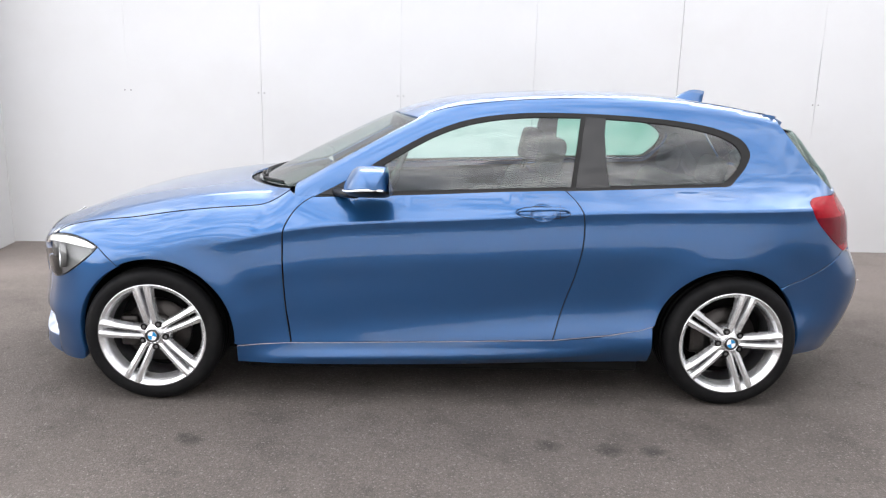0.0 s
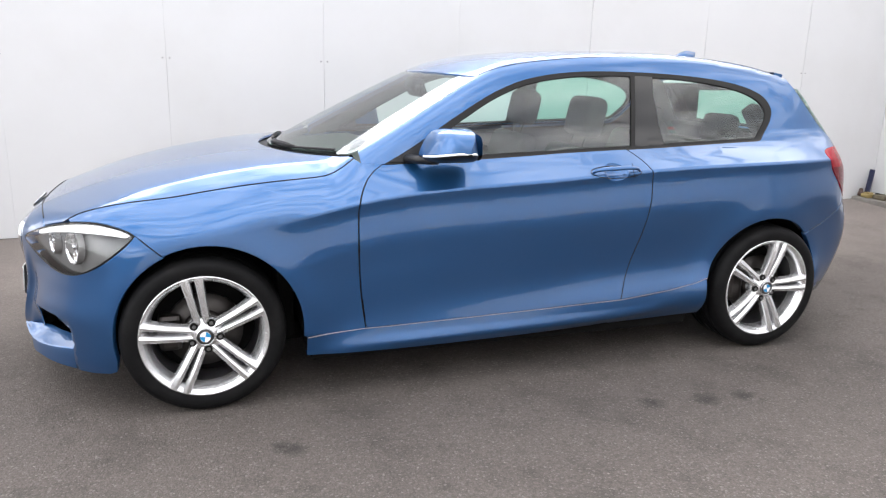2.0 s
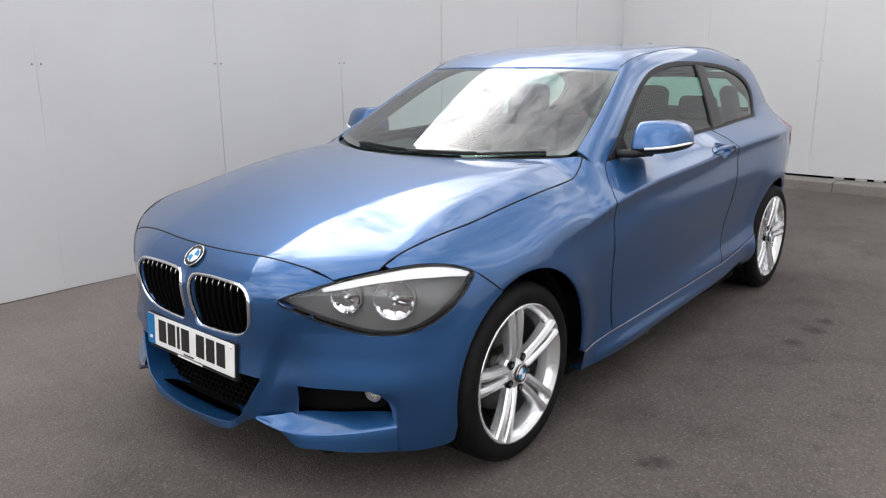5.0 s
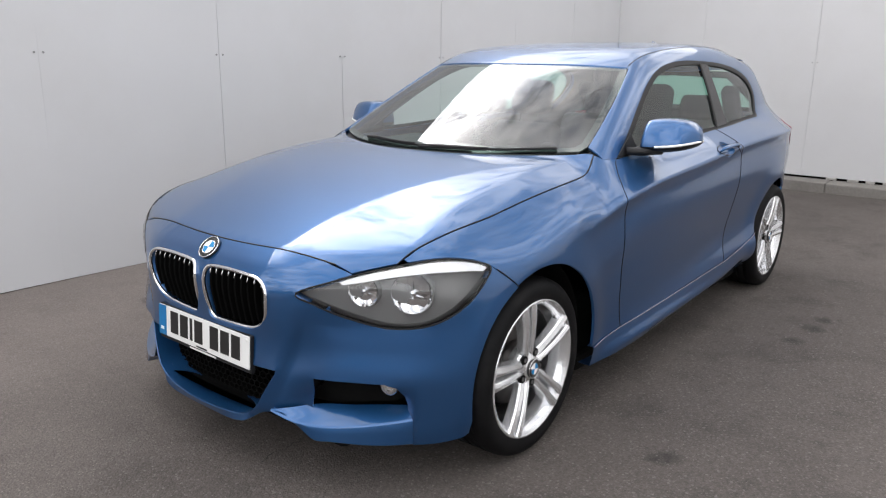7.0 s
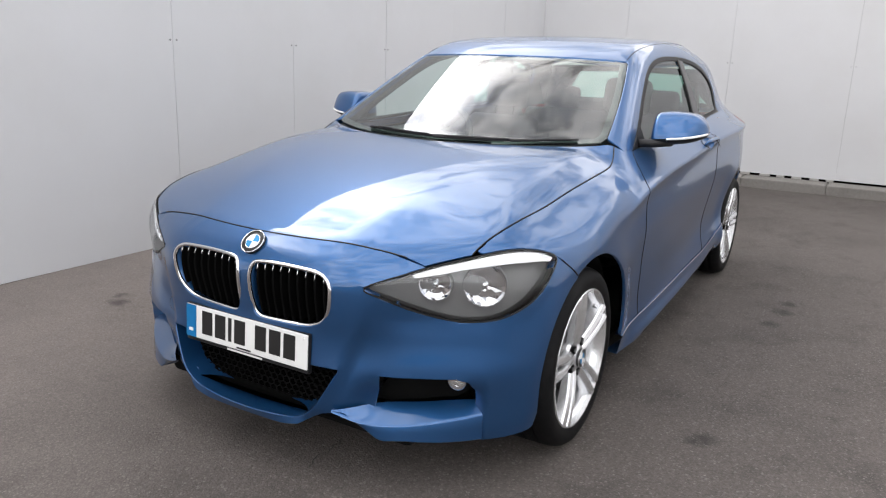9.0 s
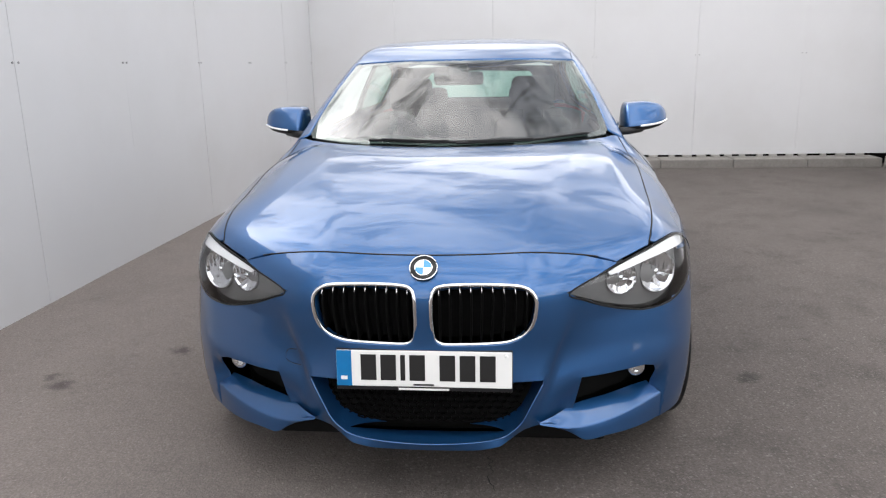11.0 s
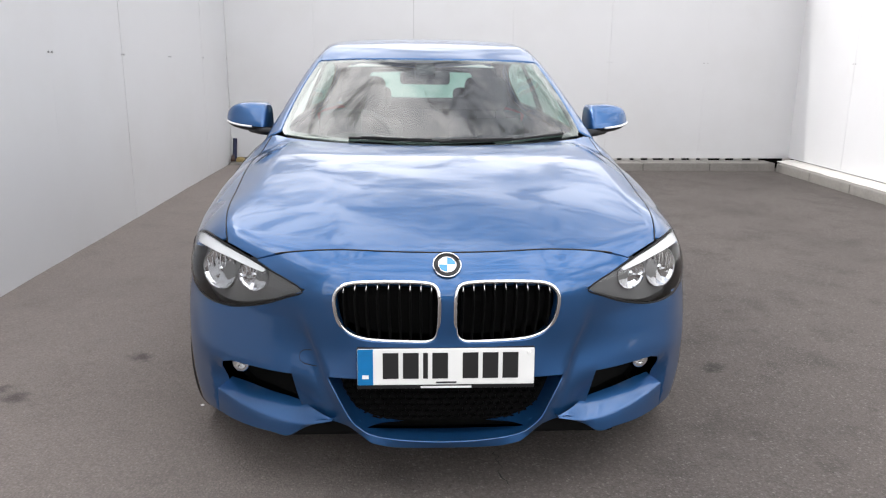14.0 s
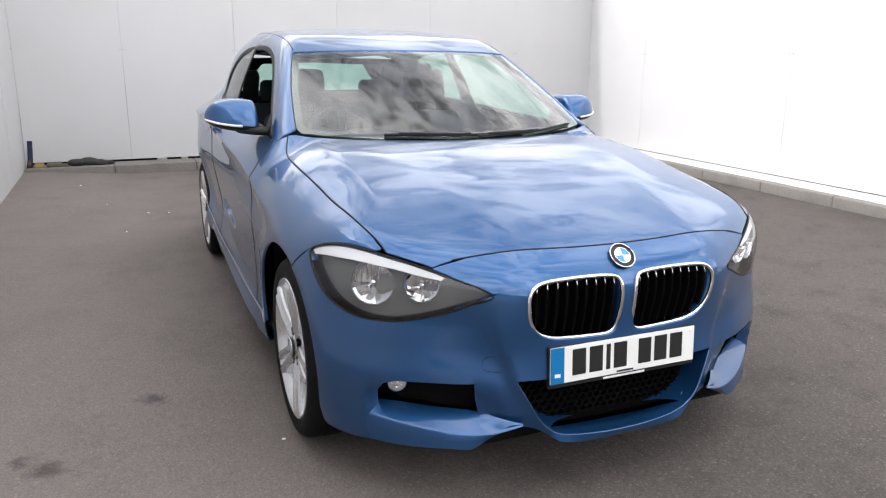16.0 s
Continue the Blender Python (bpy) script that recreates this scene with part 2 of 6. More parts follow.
def asphalt_material():
    m = material("worn_asphalt", (0.096, 0.084, 0.077), 0.88, spec=0.2, vary=0.45, scale=60, bump=0.0, stain=(0.046, 0.041, 0.038), stain_scale=0.85, stain_amount=0.55, rough_vary=0.1)
    n, l = m.node_tree.nodes, m.node_tree.links
    b = n["Principled BSDF"]
    co = n.new("ShaderNodeTexCoord")
    vor = n.new("ShaderNodeTexVoronoi")
    vor.inputs["Scale"].default_value = 170
    l.new(co.outputs["Object"], vor.inputs["Vector"])
    light = n.new("ShaderNodeTexNoise")                    # pale chips of stone in the tar
    light.inputs["Scale"].default_value, light.inputs["Detail"].default_value = 95, 2
    l.new(co.outputs["Object"], light.inputs["Vector"])
    chip = n.new("ShaderNodeMapRange")
    chip.inputs["From Min"].default_value, chip.inputs["From Max"].default_value, chip.inputs["To Max"].default_value = 0.60, 0.72, 0.28
    l.new(light.outputs["Fac"], chip.inputs["Value"])
    mix = n.new("ShaderNodeMix")
    mix.data_type = "RGBA"
    mix.inputs["B"].default_value = (0.33, 0.295, 0.27, 1)
    old = b.inputs["Base Color"].links[0].from_socket
    for size, low, high, amount, tone in ((3.2, 0.50, 0.70, 0.55, (0.046, 0.041, 0.038)), (9.0, 0.56, 0.72, 0.45, (0.042, 0.038, 0.035)), (1.7, 0.55, 0.75, 0.45, (0.125, 0.110, 0.100))):
        patch, edge, lay = n.new("ShaderNodeTexNoise"), n.new("ShaderNodeMapRange"), n.new("ShaderNodeMix")
        patch.inputs["Scale"].default_value, patch.inputs["Detail"].default_value, patch.inputs["Roughness"].default_value = size, 6, 0.65
        edge.inputs["From Min"].default_value, edge.inputs["From Max"].default_value, edge.inputs["To Max"].default_value = low, high, amount
        lay.data_type = "RGBA"
        lay.inputs["B"].default_value = (*tone, 1)
        l.new(co.outputs["Object"], patch.inputs["Vector"])
        l.new(patch.outputs["Fac"], edge.inputs["Value"])
        l.new(edge.outputs["Result"], lay.inputs["Factor"])
        l.new(old, lay.inputs["A"])
        old = lay.outputs["Result"]
    l.new(chip.outputs["Result"], mix.inputs["Factor"])
    l.new(old, mix.inputs["A"])
    l.new(mix.outputs["Result"], b.inputs["Base Color"])
    # ground colour lifted along the side wall, in place of light missing there
    apart, wander = n.new("ShaderNodeSeparateXYZ"), n.new("ShaderNodeTexNoise")
    wander.inputs["Scale"].default_value, wander.inputs["Detail"].default_value = 0.9, 5
    l.new(co.outputs["Object"], wander.inputs["Vector"])
    l.new(co.outputs["Object"], apart.inputs["Vector"])
    shifted, lightened, pale = n.new("ShaderNodeMath"), n.new("ShaderNodeMapRange"), n.new("ShaderNodeMix")
    shifted.operation = "MULTIPLY_ADD"
    shifted.inputs[1].default_value = 2.4
    l.new(wander.outputs["Fac"], shifted.inputs[0])
    l.new(apart.outputs["Y"], shifted.inputs[2])
    lightened.interpolation_type = "SMOOTHSTEP"
    lightened.inputs["From Min"].default_value, lightened.inputs["From Max"].default_value, lightened.inputs["To Max"].default_value = 0.9, 2.9, 0.85
    l.new(shifted.outputs["Value"], lightened.inputs["Value"])
    pale.data_type, pale.blend_type = "RGBA", "SCREEN"
    pale.inputs["B"].default_value = (0.135, 0.116, 0.104, 1)
    l.new(lightened.outputs["Result"], pale.inputs["Factor"])
    l.new(mix.outputs["Result"], pale.inputs["A"])
    # old oil drips, each with a ragged edge
    rag = n.new("ShaderNodeTexNoise")
    rag.inputs["Scale"].default_value, rag.inputs["Detail"].default_value = 22, 4
    l.new(co.outputs["Object"], rag.inputs["Vector"])
    pull = n.new("ShaderNodeVectorMath")
    pull.operation = "MULTIPLY_ADD"
    pull.inputs[1].default_value = (0.09, 0.09, 0.0)
    l.new(rag.outputs["Color"], pull.inputs[0])
    l.new(co.outputs["Object"], pull.inputs[2])
    drips = None
    for x, y, r in OIL_DRIPS:
        d = n.new("ShaderNodeVectorMath")
        d.operation = "DISTANCE"
        d.inputs[1].default_value = (x + 0.045, y + 0.045, 0.0)
        l.new(pull.outputs["Vector"], d.inputs[0])
        e = n.new("ShaderNodeMapRange")
        e.inputs["From Min"].default_value, e.inputs["From Max"].default_value = r * 1.5, r * 0.3
        e.inputs["To Max"].default_value = 0.62
        l.new(d.outputs["Value"], e.inputs["Value"])
        if drips is None:
            drips = e.outputs["Result"]
        else:
            top = n.new("ShaderNodeMath")
            top.operation = "MAXIMUM"
            l.new(drips, top.inputs[0])
            l.new(e.outputs["Result"], top.inputs[1])
            drips = top.outputs["Value"]
    oil = n.new("ShaderNodeMix")
    oil.data_type = "RGBA"
    oil.inputs["B"].default_value = (0.018, 0.017, 0.017, 1)
    l.new(drips, oil.inputs["Factor"])
    l.new(pale.outputs["Result"], oil.inputs["A"])
    # single stones: dark tar between them, here and there a pale one
    stone = n.new("ShaderNodeTexVoronoi")
    stone.inputs["Scale"].default_value = 125
    l.new(co.outputs["Object"], stone.inputs["Vector"])
    tar, shade = n.new("ShaderNodeMapRange"), n.new("ShaderNodeMix")
    tar.inputs["From Min"].default_value, tar.inputs["From Max"].default_value = 0.25, 0.72
    tar.inputs["To Min"].default_value, tar.inputs["To Max"].default_value = 1.08, 0.86
    l.new(stone.outputs["Distance"], tar.inputs["Value"])
    shade.data_type, shade.blend_type = "RGBA", "MULTIPLY"
    shade.inputs["Factor"].default_value = 1.0
    l.new(oil.outputs["Result"], shade.inputs["A"])
    l.new(tar.outputs["Result"], shade.inputs["B"])
    split, rare, fleck = n.new("ShaderNodeSeparateColor"), n.new("ShaderNodeMapRange"), n.new("ShaderNodeMix")
    l.new(stone.outputs["Color"], split.inputs["Color"])
    rare.inputs["From Min"].default_value, rare.inputs["From Max"].default_value, rare.inputs["To Max"].default_value = 0.94, 0.985, 0.22
    l.new(split.outputs["Red"], rare.inputs["Value"])
    fleck.data_type = "RGBA"
    fleck.inputs["B"].default_value = (0.30, 0.28, 0.26, 1)
    l.new(rare.outputs["Result"], fleck.inputs["Factor"])
    l.new(shade.outputs["Result"], fleck.inputs["A"])
    l.new(fleck.outputs["Result"], b.inputs["Base Color"])
    heap = n.new("ShaderNodeMath")
    heap.operation = "MULTIPLY_ADD"
    heap.inputs[1].default_value = -1.2
    l.new(stone.outputs["Distance"], heap.inputs[0])
    l.new(vor.outputs["Distance"], heap.inputs[2])
    bp = n.new("ShaderNodeBump")
    bp.inputs["Strength"].default_value, bp.inputs["Distance"].default_value = 0.5, 0.0035
    l.new(heap.outputs["Value"], bp.inputs["Height"])
    l.new(bp.outputs["Normal"], b.inputs["Normal"])
    return m


ASPHALT = asphalt_material()


# ---- mesh tools ----
def mesh_ob(name, verts, faces, mat, parent=None, label="", smooth=True, normals=None):
    me = bpy.data.meshes.new(name)
    me.from_pydata([tuple(v) for v in verts], [], [tuple(f) for f in faces])
    me.validate()
    if smooth:
        me.polygons.foreach_set("use_smooth", [True] * len(me.polygons))
    if normals is not None and len(normals) == len(me.vertices):
        me.normals_split_custom_set_from_vertices([tuple(n) for n in normals])
    me.materials.append(mat)
    ob = new(name, me)
    ob.parent = parent
    if label:
        ob["label"] = label
    return ob


def part(name, bm, mat, parent=None, label="", smooth=False):
    """Links a bmesh as one mesh object under a thing or a part."""
    me = bpy.data.meshes.new(name)
    bmesh.ops.recalc_face_normals(bm, faces=bm.faces)
    bm.to_mesh(me)
    bm.free()
    if smooth:
        me.polygons.foreach_set("use_smooth", [True] * len(me.polygons))
    me.materials.append(mat)
    ob = new(name, me)
    ob.parent = parent
    if label:
        ob["label"] = label
    return ob


def box(bm, lo, hi, m=None, bevel=0.0, segments=2):
    r = bmesh.ops.create_cube(bm, size=1.0)
    vs = r["verts"]
    c, s = (Vector(lo) + Vector(hi)) / 2, Vector(hi) - Vector(lo)
    for v in vs:
        v.co = Vector((v.co.x * s.x, v.co.y * s.y, v.co.z * s.z)) + c
    if bevel:
        es = list({e for v in vs for e in v.link_edges})
        r = bmesh.ops.bevel(bm, geom=es, offset=bevel, segments=segments, affect="EDGES", profile=0.5)
        vs = list({v for f in r["faces"] for v in f.verts} | {v for v in vs if v.is_valid})
    if m is not None:
        bmesh.ops.transform(bm, matrix=m, verts=vs)
    return vs


def lathe(profile, n, mat, name, parent, label="", axis="y"):
    """Turns a profile of (radius, along) about the y axis."""
    verts, faces = [], []
    k = len(profile)
    for i in range(n):
        a = 2 * math.pi * i / n
        for r, h in profile:
            verts.append((r * math.cos(a), h, r * math.sin(a)))
    for i in range(n):
        j = (i + 1) % n
        for q in range(k - 1):
            faces.append((i * k + q, i * k + q + 1, j * k + q + 1, j * k + q))
    return mesh_ob(name, verts, faces, mat, parent, label)


def tube(points, radius, mat, name, parent, label="", closed=False, sides=8, flat=1.0, up=None):
    """A bar of round or flattened section along a line of points."""
    pts = [Vector(p) for p in points]
    verts, faces = [], []
    n = len(pts)
    for i, p in enumerate(pts):
        a = pts[(i - 1) % n] if closed or i else pts[0]
        b = pts[(i + 1) % n] if closed or i < n - 1 else pts[-1]
        t = (b - a).normalized()
        u = Vector(up[i]) if up is not None else (Vector((0, 0, 1)) if abs(t.z) < 0.9 else Vector((1, 0, 0)))
        s = t.cross(u).normalized()
        u = s.cross(t).normalized()
        for q in range(sides):
            w = 2 * math.pi * q / sides
            verts.append(p + s * (radius * math.cos(w)) + u * (radius * flat * math.sin(w)))
    for i in range(n if closed else n - 1):
        j = (i + 1) % n
        for q in range(sides):
            r = (q + 1) % sides
            faces.append((i * sides + q, i * sides + r, j * sides + r, j * sides + q))
    if not closed:
        faces.append(tuple(range(sides - 1, -1, -1)))
        faces.append(tuple((n - 1) * sides + q for q in range(sides)))
    return mesh_ob(name, verts, faces, mat, parent, label)


class Spline:
    """A natural cubic curve through pairs (x, y), straight beyond its ends."""
    def __init__(self, *pairs):
        self.x, self.y = np.array([p[0] for p in pairs], float), np.array([p[1] for p in pairs], float)
        n = len(pairs)
        h = np.diff(self.x)
        a, r = np.zeros((n, n)), np.zeros(n)
        a[0, 0] = a[-1, -1] = 1
        for i in range(1, n - 1):
            a[i, i - 1], a[i, i], a[i, i + 1] = h[i - 1], 2 * (h[i - 1] + h[i]), h[i]
            r[i] = 6 * ((self.y[i + 1] - self.y[i]) / h[i] - (self.y[i] - self.y[i - 1]) / h[i - 1])
        self.m, self.h = np.linalg.solve(a, r), h

    def __call__(self, x):
        x = np.asarray(x, float)
        i = np.clip(np.searchsorted(self.x, x) - 1, 0, len(self.h) - 1)
        h, x0, x1 = self.h[i], self.x[i], self.x[i + 1]
        y0, y1, m0, m1 = self.y[i], self.y[i + 1], self.m[i], self.m[i + 1]
        c = np.clip(x, self.x[0], self.x[-1])
        a, b = (x1 - c), (c - x0)
        y = (m0 * a ** 3 + m1 * b ** 3) / (6 * h) + (y0 / h - m0 * h / 6) * a + (y1 / h - m1 * h / 6) * b
        slope = (-m0 * a ** 2 + m1 * b ** 2) / (2 * h) + (y1 - y0) / h - (m1 - m0) * h / 6
        return y + slope * (x - c)


def smax(a, b, k):
    h = np.maximum(k - np.abs(a - b), 0) / k
    return np.maximum(a, b) + h * h * k * 0.25


def smin(a, b, k):
    return -smax(-a, -b, k)


def step01(a, b, x):
    t = np.clip((np.asarray(x, float) - a) / (b - a), 0, 1)
    return t * t * (3 - 2 * t)


def curve(pts, n=10):
    """A smooth line through points of the plane (Catmull-Rom), n pieces a span."""
    p = [np.array(q, float) for q in pts]
    out = []
    for i in range(len(p) - 1):
        a, b, c, d = p[max(i - 1, 0)], p[i], p[i + 1], p[min(i + 2, len(p) - 1)]
        for k in range(n):
            t = k / n
            out.append(0.5 * (2 * b + (c - a) * t + (2 * a - 5 * b + 4 * c - d) * t * t + (3 * b - a - 3 * c + d) * t ** 3))
    out.append(p[-1])
    return out


def loop(pts, n=8):
    """A smooth closed line through points of the plane."""
    p = [np.array(q, float) for q in pts]
    m = len(p)
    out = []
    for i in range(m):
        a, b, c, d = p[i - 1], p[i], p[(i + 1) % m], p[(i + 2) % m]
        for k in range(n):
            t = k / n
            out.append(0.5 * (2 * b + (c - a) * t + (2 * a - 5 * b + 4 * c - d) * t * t + (3 * b - a - 3 * c + d) * t ** 3))
    return out


def arc(cx, cz, r, a0, a1, n=24):
    return [np.array((cx + r * math.cos(radians(a0 + (a1 - a0) * i / n)), cz + r * math.sin(radians(a0 + (a1 - a0) * i / n)))) for i in range(n + 1)]


def even(line, step, closed=True):
    """The line with its points at most a step apart, double points removed."""
    out = []
    n = len(line)
    for i in range(n if closed else n - 1):
        a, b = np.array(line[i], float), np.array(line[(i + 1) % n], float)
        d = np.linalg.norm(b - a)
        if d < 1e-6:
            continue
        k = max(1, int(math.ceil(d / step)))
        out += [a + (b - a) * j / k for j in range(k)]
    if not closed:
        out.append(np.array(line[-1], float))
    return out


def inside(poly, pts):
    x, y = pts[:, 0], pts[:, 1]
    c = np.zeros(len(pts), bool)
    p = np.array(poly)
    q = np.roll(p, -1, axis=0)
    for (x0, y0), (x1, y1) in zip(p, q):
        if y0 == y1:
            continue
        hit = ((y0 > y) != (y1 > y)) & (x < (x1 - x0) * (y - y0) / (y1 - y0) + x0)
        c ^= hit
    return c


def near(line, pts, d):
    p = np.array(line)
    out = np.zeros(len(pts), bool)
    for i in range(0, len(pts), 4000):
        e = pts[i:i + 4000]
        out[i:i + 4000] = (((e[:, None, :] - p[None]) ** 2).sum(-1)).min(1) < d * d
    return out


from mathutils.geometry import delaunay_2d_cdt


def sheet(name, outline, project, mat, parent, holes=(), step=0.03, lip=0.012, lift=0.0, label="", aspect=1.0, wave=None, lines=(), shallow=()):
    """A skin panel: an outline with holes in a flat map, filled with triangles, laid on the body's surface by project, its edges turned in by lip, those of the shallow rings by 5 mm."""
    rings = [even(outline, step)] + [even(h, step * 0.7) for h in holes]
    sc = np.array((1.0, aspect))
    ringp = [np.array(r) for r in rings]
    folds = [np.array(even(f, step * 0.8, False)) for f in lines]
    kept = []
    for f in folds:
        ok = inside(ringp[0], f)
        for h in ringp[1:]:
            ok &= ~inside(h, f)
        ok &= ~near(np.concatenate(ringp) * sc, f * sc, step * 0.35)
        kept.append(f[ok])
    folds = [f for f in kept if len(f) > 1]
    lo, hi = ringp[0].min(0), ringp[0].max(0)
    gx = np.arange(lo[0] + step * 0.5, hi[0], step)
    gy = np.arange(lo[1] + step * 0.5 / aspect, hi[1], step / aspect)
    g = np.array([(a + (step * 0.25 if j % 2 else -step * 0.25), b) for j, b in enumerate(gy) for a in gx]).reshape(-1, 2)
    if len(g):
        ok = inside(ringp[0], g)
        for h in ringp[1:]:
            ok &= ~inside(h, g)
        g = g[ok]
    if len(g):
        g = g[~near(np.concatenate(ringp + folds) * sc, g * sc, step * 0.55)]
    pts, edges, start = [], [], 0
    for r in ringp:
        k = len(r)
        pts += [tuple(p) for p in r]
        edges += [(start + i, start + (i + 1) % k) for i in range(k)]
        start += k
    for f in folds:
        k = len(f)
        pts += [tuple(p) for p in f]
        gap = np.linalg.norm(np.diff(f * sc, axis=0), axis=1)
        edges += [(start + i, start + i + 1) for i in range(k - 1) if gap[i] < step * 1.6]
        start += k
    pts += [tuple(p) for p in g]
    v2, _, tri, *_ = delaunay_2d_cdt([Vector((p[0], p[1] * aspect)) for p in pts], edges, [], 0, 1e-6)
    v2 = np.array([(v.x, v.y / aspect) for v in v2])
    tri = np.array([t for t in tri if len(t) == 3])
    mid = v2[tri].mean(1)
    ok = inside(ringp[0], mid)
    for h in ringp[1:]:
        ok &= ~inside(h, mid)
    tri = tri[ok]
    used, back = np.unique(tri, return_inverse=True)
    tri, v2 = back.reshape(-1, 3), v2[used]
    p3, nor = project(v2)
    if wave is not None:
        p3 = p3 + nor * wave(v2)[:, None]
        a, b, c = p3[tri[:, 0]], p3[tri[:, 1]], p3[tri[:, 2]]
        fn = np.cross(b - a, c - a)
        fn *= np.sign((fn * nor[tri].mean(1)).sum(1))[:, None]
        new_nor = np.zeros_like(p3)
        for q in range(3):
            np.add.at(new_nor, tri[:, q], fn)
        nor = new_nor / (np.linalg.norm(new_nor, axis=1)[:, None] + 1e-12)
    p3 = p3 + nor * lift
    a, b, c = p3[tri[:, 0]], p3[tri[:, 1]], p3[tri[:, 2]]
    wrong = (np.cross(b - a, c - a) * nor[tri].mean(1)).sum(1) < 0
    tri[wrong] = tri[wrong][:, ::-1]
    verts, normals, faces = list(p3), list(nor), [tuple(t) for t in tri]
    if lip:
        count = {}
        for t in tri:
            for i in range(3):
                e = (min(t[i], t[(i + 1) % 3]), max(t[i], t[(i + 1) % 3]))
                count[e] = count.get(e, 0) + 1
        rim = [(t[i], t[(i + 1) % 3]) for t in tri for i in range(3) if count[(min(t[i], t[(i + 1) % 3]), max(t[i], t[(i + 1) % 3]))] == 1]
        away = {}
        for i, j in rim:
            out = np.cross(p3[j] - p3[i], nor[i] + nor[j])
            out = out / (np.linalg.norm(out) + 1e-9)
            for q in (i, j):
                away[q] = away.get(q, 0) + out
        e = min(0.0022, abs(lip) * 0.3)
        made = {}
        thin = near(np.concatenate([ringp[i] for i in shallow]) * sc, v2 * sc, 0.01) if shallow else np.zeros(len(v2), bool)
        for q, out in away.items():
            out = out / (np.linalg.norm(out) + 1e-9)
            soft = nor[q] + out * 1.2
            made[q] = len(verts)
            verts += [p3[q] - nor[q] * e + out * e, p3[q] - nor[q] * (0.005 if thin[q] else lip) + out * e * 0.5]
            normals += [soft / np.linalg.norm(soft), out]
        for i, j in rim:
            a, b = made[i], made[j]
            faces += [(j, i, a, b), (b, a, a + 1, b + 1)]
    return mesh_ob(name, verts, faces, mat, parent, label, True, normals)


def mirrored(ob, parent, name=None):
    """The same part for the other side of the car."""
    me = ob.data
    verts = [(v.co.x, -v.co.y, v.co.z) for v in me.vertices]
    faces = [tuple(reversed(p.vertices)) for p in me.polygons]
    normals = [(c.vector.x, -c.vector.y, c.vector.z) for c in me.corner_normals]
    made = bpy.data.meshes.new(name or ob.name)
    made.from_pydata(verts, [], faces)
    made.polygons.foreach_set("use_smooth", [p.use_smooth for p in me.polygons])
    order = []
    for p in me.polygons:
        order += [normals[i] for i in reversed(p.loop_indices)]
    made.normals_split_custom_set(order)
    made.materials.append(me.materials[0])
    twin = new(name or ob.name.split(".")[0], made)
    twin.parent = parent
    if "label" in ob:
        twin["label"] = ob["label"]
    return twin


# ---- the yard ----
WALL_TOP = 3.3


def side_y(x):
    """The foot line of the long side wall."""
    return 2.359 + 0.006 * x


def back_x(y):
    """The foot line of the back wall."""
    return 5.625 - 0.014 * y


def right_y(x):
    """The foot line of the sunlit wall."""
    return -4.80 - 0.030 * x


def rise(x, y):
    """The asphalt lifts a little towards the side wall."""
    return (0.045 + 0.005 * np.clip(x, -4, 6)) * step01(1.1, 2.4, y)



def ground():
    xs = sorted({*np.round(np.arange(-7, 7.51, 0.25), 3), -2500, -400, -80, -25, -12, 12, 25, 80, 400, 2500})
    ys = sorted({*np.round(np.arange(-7, 4.01, 0.25), 3), -2500, -400, -80, -25, -12, 8, 25, 80, 400, 2500})
    verts = []
    for y in ys:
        for x in xs:
            z = float(rise(x, y)) + 0.006 * noise.noise((x * 0.7, y * 0.7, 3.1)) * float(step01(1.0, 1.6, abs(y)))
            verts.append((x, y, z if abs(x) < 8 and -8 < y < 5 else 0.0))
    k = len(xs)
    faces = [(r * k + c, r * k + c + 1, (r + 1) * k + c + 1, (r + 1) * k + c) for r in range(len(ys) - 1) for c in range(k - 1)]
    return tagged(mesh_ob("ground", verts, faces, ASPHALT), "worn grey-brown asphalt with dark patches", "ground", kind="structure")


ground()


